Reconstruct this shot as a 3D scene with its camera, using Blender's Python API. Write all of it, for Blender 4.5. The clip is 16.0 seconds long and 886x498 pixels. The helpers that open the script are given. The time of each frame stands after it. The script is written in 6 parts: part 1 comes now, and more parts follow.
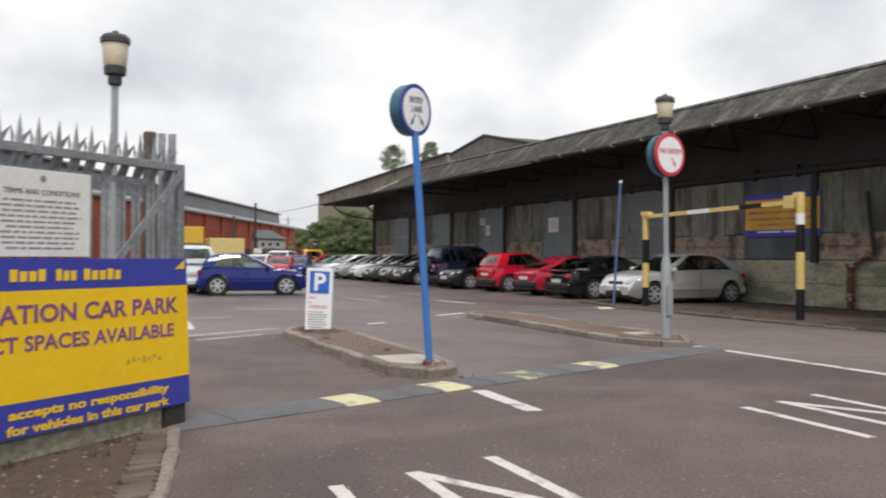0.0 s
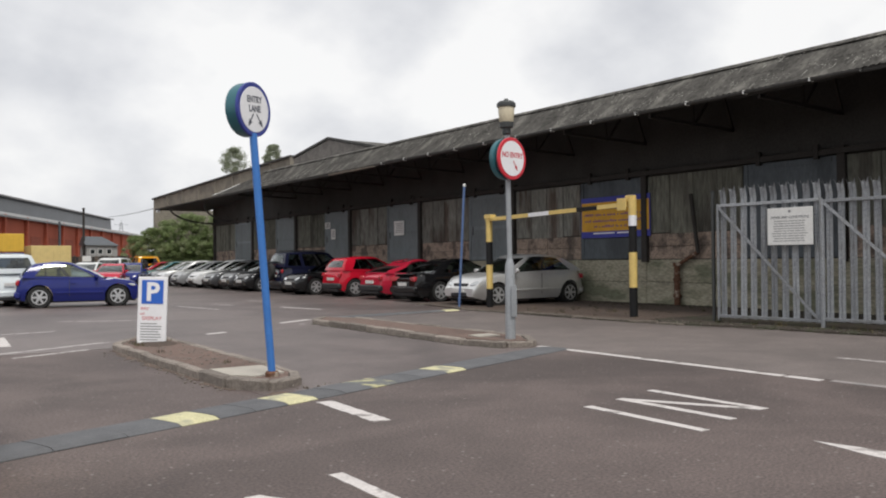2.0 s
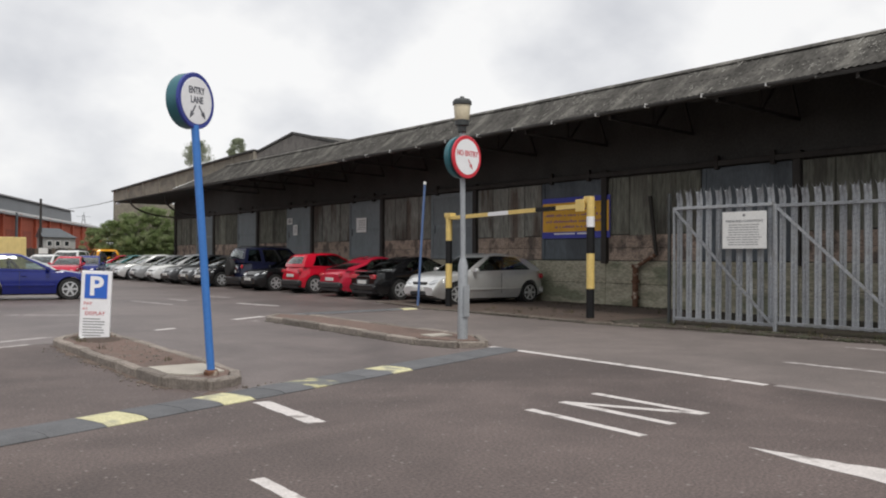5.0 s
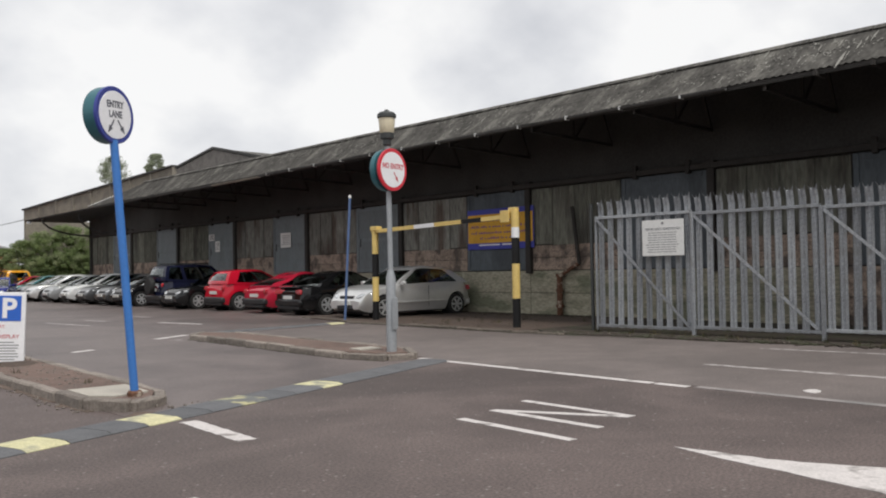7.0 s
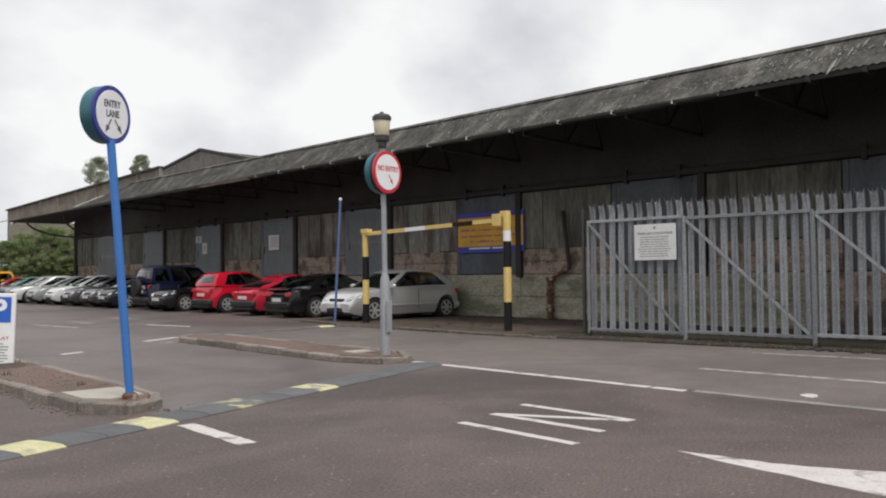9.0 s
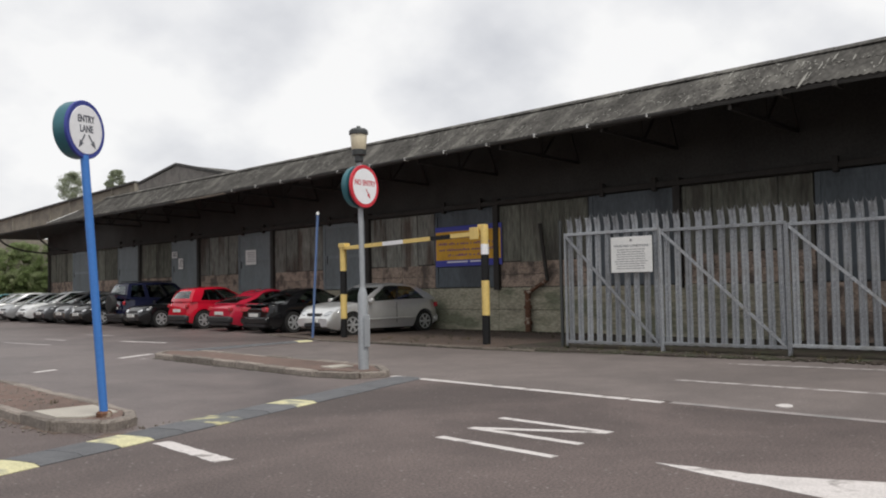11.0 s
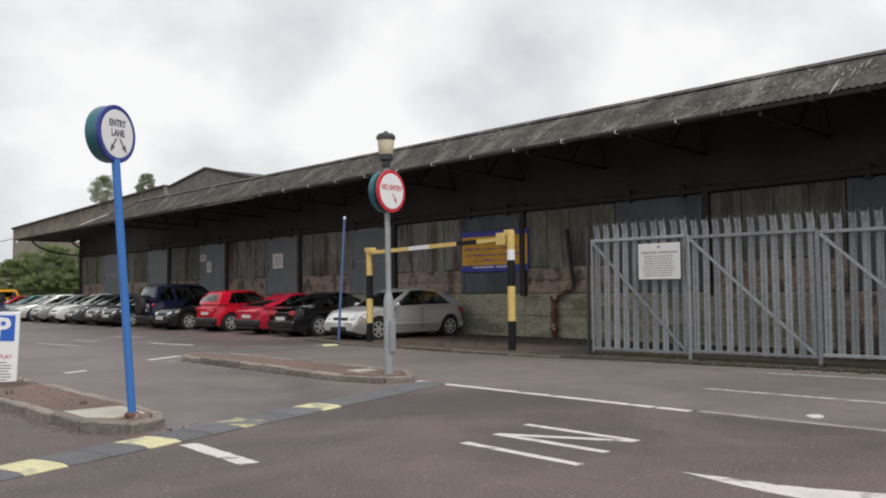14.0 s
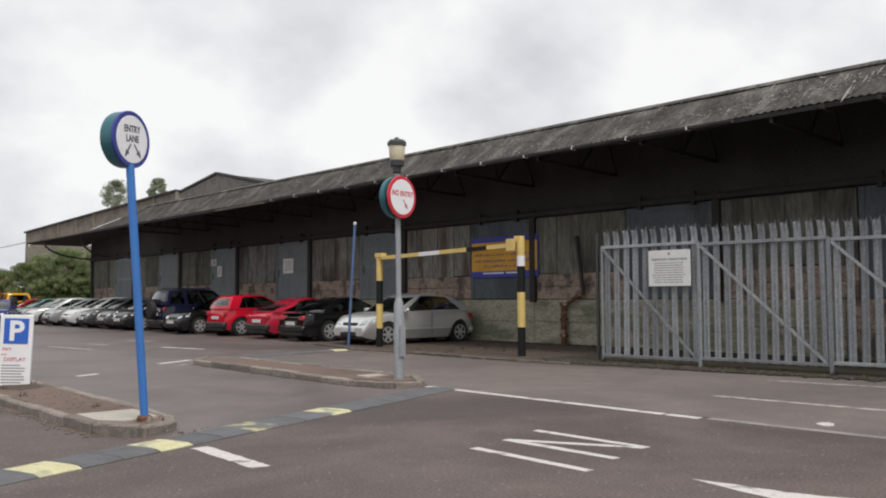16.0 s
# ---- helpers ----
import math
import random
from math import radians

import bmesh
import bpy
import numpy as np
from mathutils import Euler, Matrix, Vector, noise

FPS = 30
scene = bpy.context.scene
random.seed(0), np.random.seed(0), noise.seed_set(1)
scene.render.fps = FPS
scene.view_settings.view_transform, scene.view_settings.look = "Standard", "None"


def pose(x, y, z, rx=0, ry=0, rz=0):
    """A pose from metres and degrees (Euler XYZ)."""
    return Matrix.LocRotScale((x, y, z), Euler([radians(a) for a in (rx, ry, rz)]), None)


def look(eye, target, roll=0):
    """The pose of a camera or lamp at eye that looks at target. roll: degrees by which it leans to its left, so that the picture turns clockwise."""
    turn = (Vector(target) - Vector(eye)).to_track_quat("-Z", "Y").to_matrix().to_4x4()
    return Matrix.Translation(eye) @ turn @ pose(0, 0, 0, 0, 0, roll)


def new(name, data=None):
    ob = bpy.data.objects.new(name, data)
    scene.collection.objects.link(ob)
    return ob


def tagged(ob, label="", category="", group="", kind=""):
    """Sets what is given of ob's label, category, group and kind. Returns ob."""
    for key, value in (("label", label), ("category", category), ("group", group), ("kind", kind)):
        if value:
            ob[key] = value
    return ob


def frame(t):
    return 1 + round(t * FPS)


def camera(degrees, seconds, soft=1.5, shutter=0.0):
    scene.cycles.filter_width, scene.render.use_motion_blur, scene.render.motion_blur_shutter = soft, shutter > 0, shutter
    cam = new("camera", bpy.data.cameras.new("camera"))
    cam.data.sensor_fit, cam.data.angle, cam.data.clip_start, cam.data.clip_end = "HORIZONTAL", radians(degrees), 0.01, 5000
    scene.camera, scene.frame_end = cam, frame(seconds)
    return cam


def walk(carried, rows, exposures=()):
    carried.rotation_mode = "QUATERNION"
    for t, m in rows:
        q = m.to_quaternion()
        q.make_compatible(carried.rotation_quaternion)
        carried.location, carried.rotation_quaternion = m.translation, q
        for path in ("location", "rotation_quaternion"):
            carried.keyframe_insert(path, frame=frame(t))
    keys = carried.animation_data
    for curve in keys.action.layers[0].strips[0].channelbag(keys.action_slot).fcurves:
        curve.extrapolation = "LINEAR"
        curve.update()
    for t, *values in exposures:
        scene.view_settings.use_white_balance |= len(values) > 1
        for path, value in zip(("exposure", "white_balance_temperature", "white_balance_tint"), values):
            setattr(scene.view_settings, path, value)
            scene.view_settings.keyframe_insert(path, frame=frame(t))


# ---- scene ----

# ---------------------------------------------------------------- camera
# seconds, place, turn, tilt, lean
ROWS = [
    (0.0, -0.274, -0.289, 1.348, -24.23, 0.54, -0.38),
    (0.5, -0.245, -0.191, 1.345, -28.00, 0.80, 1.09),
    (1.0, -0.266, -0.121, 1.351, -30.39, 0.45, -0.04),
    (1.5, -0.240, -0.113, 1.357, -34.01, 0.50, 1.22),
    (2.0, -0.151, -0.094, 1.366, -34.77, 0.76, 0.56),
    (2.5, -0.023, -0.108, 1.372, -34.63, 0.91, -0.02),
    (3.0, 0.042, -0.129, 1.372, -37.06, 0.76, -0.08),
    (5.5, 0.132, -0.106, 1.380, -36.97, 0.61, -0.38),
    (6.0, 0.121, -0.142, 1.385, -38.62, 0.93, 1.17),
    (6.5, 0.115, -0.160, 1.384, -42.12, 2.44, 1.28),
    (7.0, 0.081, -0.118, 1.361, -42.10, 1.50, 0.90),
    (7.5, 0.045, -0.065, 1.372, -42.28, 2.02, -0.18),
    (8.0, 0.027, -0.038, 1.366, -42.30, 1.76, -0.21),
    (8.5, 0.012, -0.030, 1.363, -42.46, 1.94, 0.08),
    (9.0, -0.006, 0.005, 1.358, -43.12, 1.72, 0.60),
    (11.5, -0.001, -0.014, 1.361, -44.85, 3.10, 1.35),
    (12.0, -0.003, -0.025, 1.361, -44.98, 3.41, 1.77),
    (12.5, -0.004, -0.025, 1.362, -44.34, 2.78, 1.69),
    (13.0, -0.013, -0.045, 1.360, -42.25, 2.69, 1.77),
    (13.5, -0.014, -0.045, 1.366, -42.32, 2.92, 0.85),
    (14.0, 0.004, 0.003, 1.362, -42.83, 3.01, 0.52),
    (14.5, 0.000, 0.000, 1.360, -42.60, 3.07, 1.30),
    (15.0, -0.028, -0.040, 1.363, -42.45, 3.09, 1.18),
    (15.5, -0.026, -0.020, 1.362, -42.51, 3.44, 0.35),
    (16.0, -0.035, -0.022, 1.363, -42.19, 3.40, 0.21),
]
cam = camera(56.0, 16.0, soft=2.0, shutter=0.5)
walk(cam, [(t, pose(x, y, z, 90 + p, r, w)) for t, x, y, z, w, p, r in ROWS], exposures=((0.0, 0.12), (1.0, 0.06), (2.0, 0.02), (16.0, 0.02)))

# ---------------------------------------------------------------- sky and sun
SUN_EL, SUN_AZ = 60.0, 192.0
world = bpy.data.worlds.new("overcast_sky")
scene.world = world
world.use_nodes = True
wn, wl = world.node_tree.nodes, world.node_tree.links
wn.clear()
sky = wn.new("ShaderNodeTexSky")
sky.sky_type, sky.sun_disc = "NISHITA", False
sky.sun_elevation, sky.sun_rotation = radians(SUN_EL), radians(SUN_AZ)
coord = wn.new("ShaderNodeTexCoord")
sep = wn.new("ShaderNodeSeparateXYZ")
wl.new(coord.outputs["Generated"], sep.inputs[0])
lift = wn.new("ShaderNodeMath"); lift.operation = "MAXIMUM"; lift.inputs[1].default_value = 0.0
wl.new(sep.outputs[2], lift.inputs[0])
addz = wn.new("ShaderNodeMath"); addz.inputs[1].default_value = 0.75
wl.new(lift.outputs[0], addz.inputs[0])
flat = wn.new("ShaderNodeVectorMath"); flat.operation = "DIVIDE"
comb = wn.new("ShaderNodeCombineXYZ")
for i in range(3):
    wl.new(addz.outputs[0], comb.inputs[i])
wl.new(coord.outputs["Generated"], flat.inputs[0]); wl.new(comb.outputs[0], flat.inputs[1])
cl = wn.new("ShaderNodeTexNoise"); cl.inputs["Scale"].default_value = 4.0
cl.inputs["Detail"].default_value = 7.0; cl.inputs["Roughness"].default_value = 0.47; cl.inputs["Distortion"].default_value = 0.0
wl.new(flat.outputs[0], cl.inputs["Vector"])
ramp = wn.new("ShaderNodeValToRGB")
e = ramp.color_ramp.elements
e[0].position, e[0].color = 0.34, (0.55, 0.562, 0.598, 1)
e[1].position, e[1].color = 0.58, (0.868, 0.865, 0.862, 1)
m1 = ramp.color_ramp.elements.new(0.48); m1.color = (0.735, 0.74, 0.758, 1)
wl.new(cl.outputs["Fac"], ramp.inputs[0])
bg_sky = wn.new("ShaderNodeBackground"); bg_sky.inputs["Strength"].default_value = 0.06
bg_cl = wn.new("ShaderNodeBackground"); bg_cl.inputs["Strength"].default_value = 1.14
wl.new(sky.outputs[0], bg_sky.inputs[0]); wl.new(ramp.outputs[0], bg_cl.inputs[0])
mixw = wn.new("ShaderNodeMixShader"); mixw.inputs[0].default_value = 0.93
wl.new(bg_sky.outputs[0], mixw.inputs[1]); wl.new(bg_cl.outputs[0], mixw.inputs[2])
wout = wn.new("ShaderNodeOutputWorld")
wl.new(mixw.outputs[0], wout.inputs[0])

sun = new("sun", bpy.data.lights.new("sun", "SUN"))
sun.data.energy, sun.data.angle, sun.data.color = 2.1, radians(18), (1.0, 0.96, 0.9)
az, el = radians(SUN_AZ), radians(SUN_EL)
sun.matrix_world = look((60 * math.sin(az) * math.cos(el), 60 * math.cos(az) * math.cos(el), 60 * math.sin(el)), (0, 0, 0))


# ---------------------------------------------------------------- materials
def mat(name, color, rough=0.6, metal=0.0, vary=0.15, scale=4.0, fine=40.0, bump=0.15, second=None, second_at=(0.55, 0.7), coat=0.0, per_object=0.0, spec=0.5, stretch=None):
    """A surface with grain at two scales; second: a stain or wear colour that comes in by patches."""
    m = bpy.data.materials.new(name)
    m.use_nodes = True
    n, l = m.node_tree.nodes, m.node_tree.links
    b = n["Principled BSDF"]
    b.inputs["Roughness"].default_value, b.inputs["Metallic"].default_value = rough, metal
    b.inputs["Specular IOR Level"].default_value = spec
    b.inputs["Coat Weight"].default_value = coat
    b.inputs["Coat Roughness"].default_value = 0.06
    tc = n.new("ShaderNodeTexCoord")
    vec = tc.outputs["Object"]
    if stretch:
        mp = n.new("ShaderNodeMapping"); mp.inputs["Scale"].default_value = stretch
        l.new(vec, mp.inputs["Vector"]); vec = mp.outputs["Vector"]
    big = n.new("ShaderNodeTexNoise"); big.inputs["Scale"].default_value = scale; big.inputs["Detail"].default_value = 5.0
    small = n.new("ShaderNodeTexNoise"); small.inputs["Scale"].default_value = fine; small.inputs["Detail"].default_value = 3.0
    l.new(vec, big.inputs["Vector"]); l.new(vec, small.inputs["Vector"])
    hsv = n.new("ShaderNodeHueSaturation"); hsv.inputs["Color"].default_value = (*color, 1)
    src = None
    if second:
        mx = n.new("ShaderNodeMix"); mx.data_type = "RGBA"
        r = n.new("ShaderNodeMapRange"); r.inputs[1].default_value, r.inputs[2].default_value = second_at
        l.new(big.outputs["Fac"], r.inputs[0]); l.new(r.outputs[0], mx.inputs[0])
        mx.inputs[6].default_value, mx.inputs[7].default_value = (*color, 1), (*second, 1)
        l.new(mx.outputs[2], hsv.inputs["Color"])
    mixn = n.new("ShaderNodeMath"); mixn.operation = "ADD"
    l.new(big.outputs["Fac"], mixn.inputs[0]); l.new(small.outputs["Fac"], mixn.inputs[1])
    rng = n.new("ShaderNodeMapRange")
    rng.inputs[1].default_value, rng.inputs[2].default_value = 0.7, 1.3
    rng.inputs[3].default_value, rng.inputs[4].default_value = 1 - vary, 1 + vary
    l.new(mixn.outputs[0], rng.inputs[0])
    val = rng.outputs[0]
    if per_object:
        oi = n.new("ShaderNodeObjectInfo")
        pr = n.new("ShaderNodeMapRange"); pr.inputs[3].default_value, pr.inputs[4].default_value = 1 - per_object, 1 + per_object
        l.new(oi.outputs["Random"], pr.inputs[0])
        mu = n.new("ShaderNodeMath"); mu.operation = "MULTIPLY"
        l.new(val, mu.inputs[0]); l.new(pr.outputs[0], mu.inputs[1]); val = mu.outputs[0]
    l.new(val, hsv.inputs["Value"]); l.new(hsv.outputs[0], b.inputs["Base Color"])
    if bump:
        bp = n.new("ShaderNodeBump"); bp.inputs["Strength"].default_value = bump; bp.inputs["Distance"].default_value = 0.01
        l.new(small.outputs["Fac"], bp.inputs["Height"]); l.new(bp.outputs[0], b.inputs["Normal"])
    return m


def asphalt(name, color, patch, rough, grit):
    """Rolled asphalt: broad worn patches, chippings, pale specks and fine grain."""
    m = bpy.data.materials.new(name)
    m.use_nodes = True
    n, l = m.node_tree.nodes, m.node_tree.links
    b = n["Principled BSDF"]
    b.inputs["Roughness"].default_value = rough
    tc = n.new("ShaderNodeTexCoord")
    mp = n.new("ShaderNodeMapping")
    mp.inputs["Location"].default_value = (-2.2, 1.6, 0.0)
    l.new(tc.outputs["Object"], mp.inputs["Vector"])

    def tex(scale, detail, lo, hi, a, c, distort=0.0):
        t = n.new("ShaderNodeTexNoise")
        t.inputs["Scale"].default_value, t.inputs["Detail"].default_value, t.inputs["Distortion"].default_value = scale, detail, distort
        l.new(mp.outputs[0], t.inputs["Vector"])
        r = n.new("ShaderNodeMapRange")
        for k, v in enumerate((lo, hi, a, c)):
            r.inputs[k + 1].default_value = v
        l.new(t.outputs["Fac"], r.inputs[0])
        return r.outputs[0], t
    wide, _ = tex(0.33, 7, 0.40, 0.63, 0, 1, 0.9)
    mx = n.new("ShaderNodeMix"); mx.data_type = "RGBA"
    mx.inputs[6].default_value, mx.inputs[7].default_value = (*color, 1), (*patch, 1)
    l.new(wide, mx.inputs[0])
    mid, _ = tex(2.2, 4, 0.3, 0.7, 0.90, 1.10)
    chip, chips = tex(44, 2, 0.32, 0.68, 1 - grit, 1 + grit)
    fine, _ = tex(120, 1, 0.3, 0.7, 1 - grit * 0.7, 1 + grit * 0.7)
    val = mid
    for o in (chip, fine):
        mu = n.new("ShaderNodeMath"); mu.operation = "MULTIPLY"
        l.new(val, mu.inputs[0]); l.new(o, mu.inputs[1]); val = mu.outputs[0]
    hsv = n.new("ShaderNodeHueSaturation")
    l.new(mx.outputs[2], hsv.inputs["Color"]); l.new(val, hsv.inputs["Value"])
    vo = n.new("ShaderNodeTexVoronoi"); vo.inputs["Scale"].default_value = 17.0
    l.new(tc.outputs["Object"], vo.inputs["Vector"])
    sp = n.new("ShaderNodeMapRange")
    for k, v in enumerate((0.12, 0.26, 0.8, 0.0)):
        sp.inputs[k + 1].default_value = v
    l.new(vo.outputs["Distance"], sp.inputs[0])
    m2 = n.new("ShaderNodeMix"); m2.data_type = "RGBA"; m2.inputs[7].default_value = (0.30, 0.28, 0.26, 1)
    # only a few of the chippings are pale
    cs = n.new("ShaderNodeSeparateColor"); l.new(vo.outputs["Color"], cs.inputs[0])
    few = n.new("ShaderNodeMapRange")
    for k, v in enumerate((0.72, 0.98, 0.0, 1.0)):
        few.inputs[k + 1].default_value = v
    l.new(cs.outputs[0], few.inputs[0])
    mk = n.new("ShaderNodeMath"); mk.operation = "MULTIPLY"
    l.new(sp.outputs[0], mk.inputs[0]); l.new(few.outputs[0], mk.inputs[1])
    l.new(mk.outputs[0], m2.inputs[0]); l.new(hsv.outputs[0], m2.inputs[6])
    l.new(m2.outputs[2], b.inputs["Base Color"])
    bp = n.new("ShaderNodeBump"); bp.inputs["Strength"].default_value = 0.45; bp.inputs["Distance"].default_value = 0.007
    l.new(chips.outputs["Fac"], bp.inputs["Height"]); l.new(bp.outputs[0], b.inputs["Normal"])
    return m


ASPHALT = asphalt("asphalt", (0.118, 0.091, 0.084), (0.072, 0.055, 0.051), 0.72, 0.36)
ASPHALT_PALE = asphalt("paler_asphalt", (0.138, 0.111, 0.104), (0.090, 0.071, 0.067), 0.5, 0.3)
ASPHALT_NEW = asphalt("smooth_asphalt", (0.162, 0.136, 0.127), (0.126, 0.106, 0.099), 0.66, 0.16)
PAINT_W = mat("road_paint", (0.58, 0.545, 0.53), 0.8, vary=0.2, scale=4, fine=50, bump=0.3, second=(0.24, 0.22, 0.21), second_at=(0.55, 0.66))
PAINT_THIN = mat("thin_road_paint", (0.45, 0.42, 0.41), 0.8, vary=0.25, scale=5, fine=50, bump=0.3, second=(0.19, 0.17, 0.165), second_at=(0.48, 0.60))
PAINT_WORN = mat("worn_road_paint", (0.30, 0.27, 0.262), 0.85, vary=0.2, scale=2, fine=40, bump=0.3, second=(0.19, 0.18, 0.175), second_at=(0.45, 0.6))
PAINT_Y = mat("yellow_hump_paint", (0.60, 0.565, 0.34), 0.8, vary=0.25, scale=4, fine=50, bump=0.3, second=(0.19, 0.19, 0.17), second_at=(0.50, 0.68))
RUBBER = mat("hump_rubber", (0.115, 0.117, 0.124), 0.8, vary=0.2, scale=4, fine=60, bump=0.4, per_object=0.12)
RUBBER_WORN = mat("scuffed_hump_rubber", (0.15, 0.155, 0.15), 0.8, vary=0.2, scale=4, fine=60, bump=0.4, second=(0.5, 0.46, 0.24), second_at=(0.48, 0.62))
KERB = mat("kerb_stone", (0.245, 0.212, 0.184), 0.9, vary=0.4, scale=3, fine=40, bump=0.5, second=(0.16, 0.14, 0.122), second_at=(0.5, 0.62), per_object=0.25)
KERB_DARK = mat("dirty_kerb_stone", (0.135, 0.112, 0.094), 0.9, vary=0.45, scale=3, fine=40, bump=0.5, second=(0.075, 0.066, 0.052), second_at=(0.48, 0.62), per_object=0.25)
RED_GRIT = mat("reddish_grit", (0.165, 0.112, 0.092), 0.95, vary=0.35, scale=2.5, fine=45, bump=0.8, second=(0.12, 0.088, 0.074), second_at=(0.5, 0.6))
DIRT = mat("gravel_dirt", (0.135, 0.098, 0.079), 0.95, vary=0.35, scale=2.5, fine=45, bump=0.8, second=(0.10, 0.075, 0.06), second_at=(0.5, 0.6))
CONCRETE = mat("pale_concrete", (0.42, 0.39, 0.34), 0.9, vary=0.12, scale=3, fine=50, bump=0.3, second=(0.33, 0.30, 0.26), second_at=(0.55, 0.7))
GALV = mat("galvanised_steel", (0.315, 0.33, 0.35), 0.48, 0.35, vary=0.32, scale=2.5, fine=30, bump=0.15, per_object=0.22, second=(0.22, 0.225, 0.225), second_at=(0.5, 0.66))
BLUE_POLE = mat("blue_pole_paint", (0.055, 0.20, 0.56), 0.4, vary=0.08, scale=2, fine=40, bump=0.08)
BLUE_DARK = mat("faded_blue_paint", (0.09, 0.15, 0.30), 0.5, vary=0.15, scale=2, fine=30, bump=0.1)
TEAL = mat("teal_sign_housing", (0.03, 0.135, 0.165), 0.4, vary=0.12, scale=3, fine=30, bump=0.06)
NAVY = mat("navy_sign_rim", (0.035, 0.05, 0.27), 0.4, vary=0.08, bump=0.05)
RED_RIM = mat("red_sign_rim", (0.60, 0.035, 0.055), 0.4, vary=0.08, bump=0.05)
SIGN_W = mat("white_sign_face", (0.85, 0.85, 0.87), 0.4, vary=0.05, scale=3, fine=20, bump=0.03)
SIGN_DIRTY = mat("weathered_white_board", (0.74, 0.74, 0.72), 0.5, vary=0.08, scale=2.5, fine=25, bump=0.04)
INK = mat("dark_lettering", (0.05, 0.055, 0.08), 0.6, vary=0.1, bump=0.0)
INK_SIGN = mat("weathered_sign_print", (0.10, 0.105, 0.13), 0.6, vary=0.2, bump=0.0)
INK_SOFT = mat("grey_print", (0.24, 0.24, 0.25), 0.6, vary=0.1, bump=0.0)
INK_RED = mat("red_lettering", (0.55, 0.05, 0.07), 0.6, vary=0.1, bump=0.0)
SIGN_BLUE = mat("parking_sign_blue", (0.03, 0.13, 0.55), 0.4, vary=0.06, bump=0.03)
BAN_B = mat("banner_blue", (0.045, 0.055, 0.36), 0.5, vary=0.10, scale=1.5, fine=20, bump=0.05)
BAN_Y = mat("banner_yellow", (0.88, 0.56, 0.012), 0.5, vary=0.06, scale=1.5, fine=20, bump=0.05)
# Mustard yellow of the wall notice, with canopy shade mixed into it.
BAN_MUSTARD = mat("shaded_mustard_yellow", (0.66, 0.36, 0.03), 0.6, vary=0.15, scale=1.5, fine=20, bump=0.05)
BAN_P = mat("banner_purple_letter", (0.20, 0.07, 0.22), 0.6, vary=0.2, bump=0.0)
BAR_Y = mat("barrier_yellow", (0.72, 0.53, 0.18), 0.5, vary=0.12, scale=4, fine=30, bump=0.1, second=(0.42, 0.30, 0.11), second_at=(0.6, 0.75))
BAR_K = mat("barrier_black", (0.012, 0.012, 0.013), 0.6, vary=0.2, bump=0.1, spec=0.25)
STEEL_GREY = mat("grey_pole_paint", (0.33, 0.35, 0.37), 0.5, 0.2, vary=0.12, scale=3, fine=30, bump=0.1)
LAMP_DARK = mat("lamp_metal", (0.06, 0.065, 0.065), 0.5, 0.3, vary=0.15, bump=0.05)
LAMP_GLASS = mat("yellowed_lamp_bowl", (0.62, 0.55, 0.40), 0.35, vary=0.10, scale=6, fine=30, bump=0.03)
PLANK = mat("weathered_corrugated_iron", (0.225, 0.222, 0.198), 0.85, vary=0.42, scale=1.6, fine=14, bump=0.3, second=(0.085, 0.066, 0.054), second_at=(0.47, 0.60), per_object=0.26, stretch=(1, 1, 0.22))
DOOR_BG = mat("blue_grey_door_paint", (0.185, 0.212, 0.225), 0.7, vary=0.18, scale=1.2, fine=18, bump=0.15, second=(0.135, 0.155, 0.162), second_at=(0.5, 0.7), per_object=0.15, stretch=(1, 1, 0.3))
# Darker copy of the door paint; the near bays' shade is in the colour.
DOOR_SHADED = mat("shaded_door_paint", (0.098, 0.116, 0.132), 0.7, vary=0.25, scale=1.2, fine=18, bump=0.15, second=(0.05, 0.058, 0.066), second_at=(0.45, 0.65), stretch=(1, 1, 0.3))
# Green-grey copy of PLANK, with the dim end bays' shade in its colour.
PLANK_SHADED = mat("shaded_greenish_iron", (0.175, 0.176, 0.145), 0.9, vary=0.42, scale=1.6, fine=14, bump=0.3, second=(0.08, 0.076, 0.064), second_at=(0.48, 0.62), per_object=0.2, stretch=(1, 1, 0.22))
PLINTH = mat("mossy_concrete_plinth", (0.37, 0.345, 0.265), 0.95, vary=0.42, scale=1.3, fine=16, bump=0.5, second=(0.15, 0.155, 0.108), second_at=(0.46, 0.60), stretch=(1, 0.5, 1.5))
BRICKISH = mat("stained_render_panel", (0.36, 0.28, 0.225), 0.95, vary=0.5, scale=2.0, fine=20, bump=0.5, second=(0.10, 0.08, 0.068), second_at=(0.46, 0.60), per_object=0.15)
# Near-black base: the canopy's shade is put into the wall colour.
WALL_DARK = mat("shaded_upper_wall", (0.052, 0.050, 0.047), 0.95, vary=0.25, scale=1, fine=16, bump=0.3)
BEAM = mat("dark_rusted_steel", (0.034, 0.030, 0.027), 0.8, vary=0.3, scale=3, fine=30, bump=0.2)
# Underside tone lowered so that the colour itself holds the canopy shade.
SOFFIT = mat("shaded_underside", (0.045, 0.043, 0.040), 0.95, vary=0.25, bump=0.2)
ROOF = mat("lichened_fibre_cement", (0.095, 0.091, 0.084), 0.95, vary=0.45, scale=1.6, fine=11, bump=0.5, second=(0.135, 0.13, 0.118), second_at=(0.54, 0.64), stretch=(0.6, 1.1, 0.6), spec=0.2)
LICHEN = mat("pale_lichen", (0.25, 0.243, 0.22), 0.95, vary=0.2, bump=0.3)
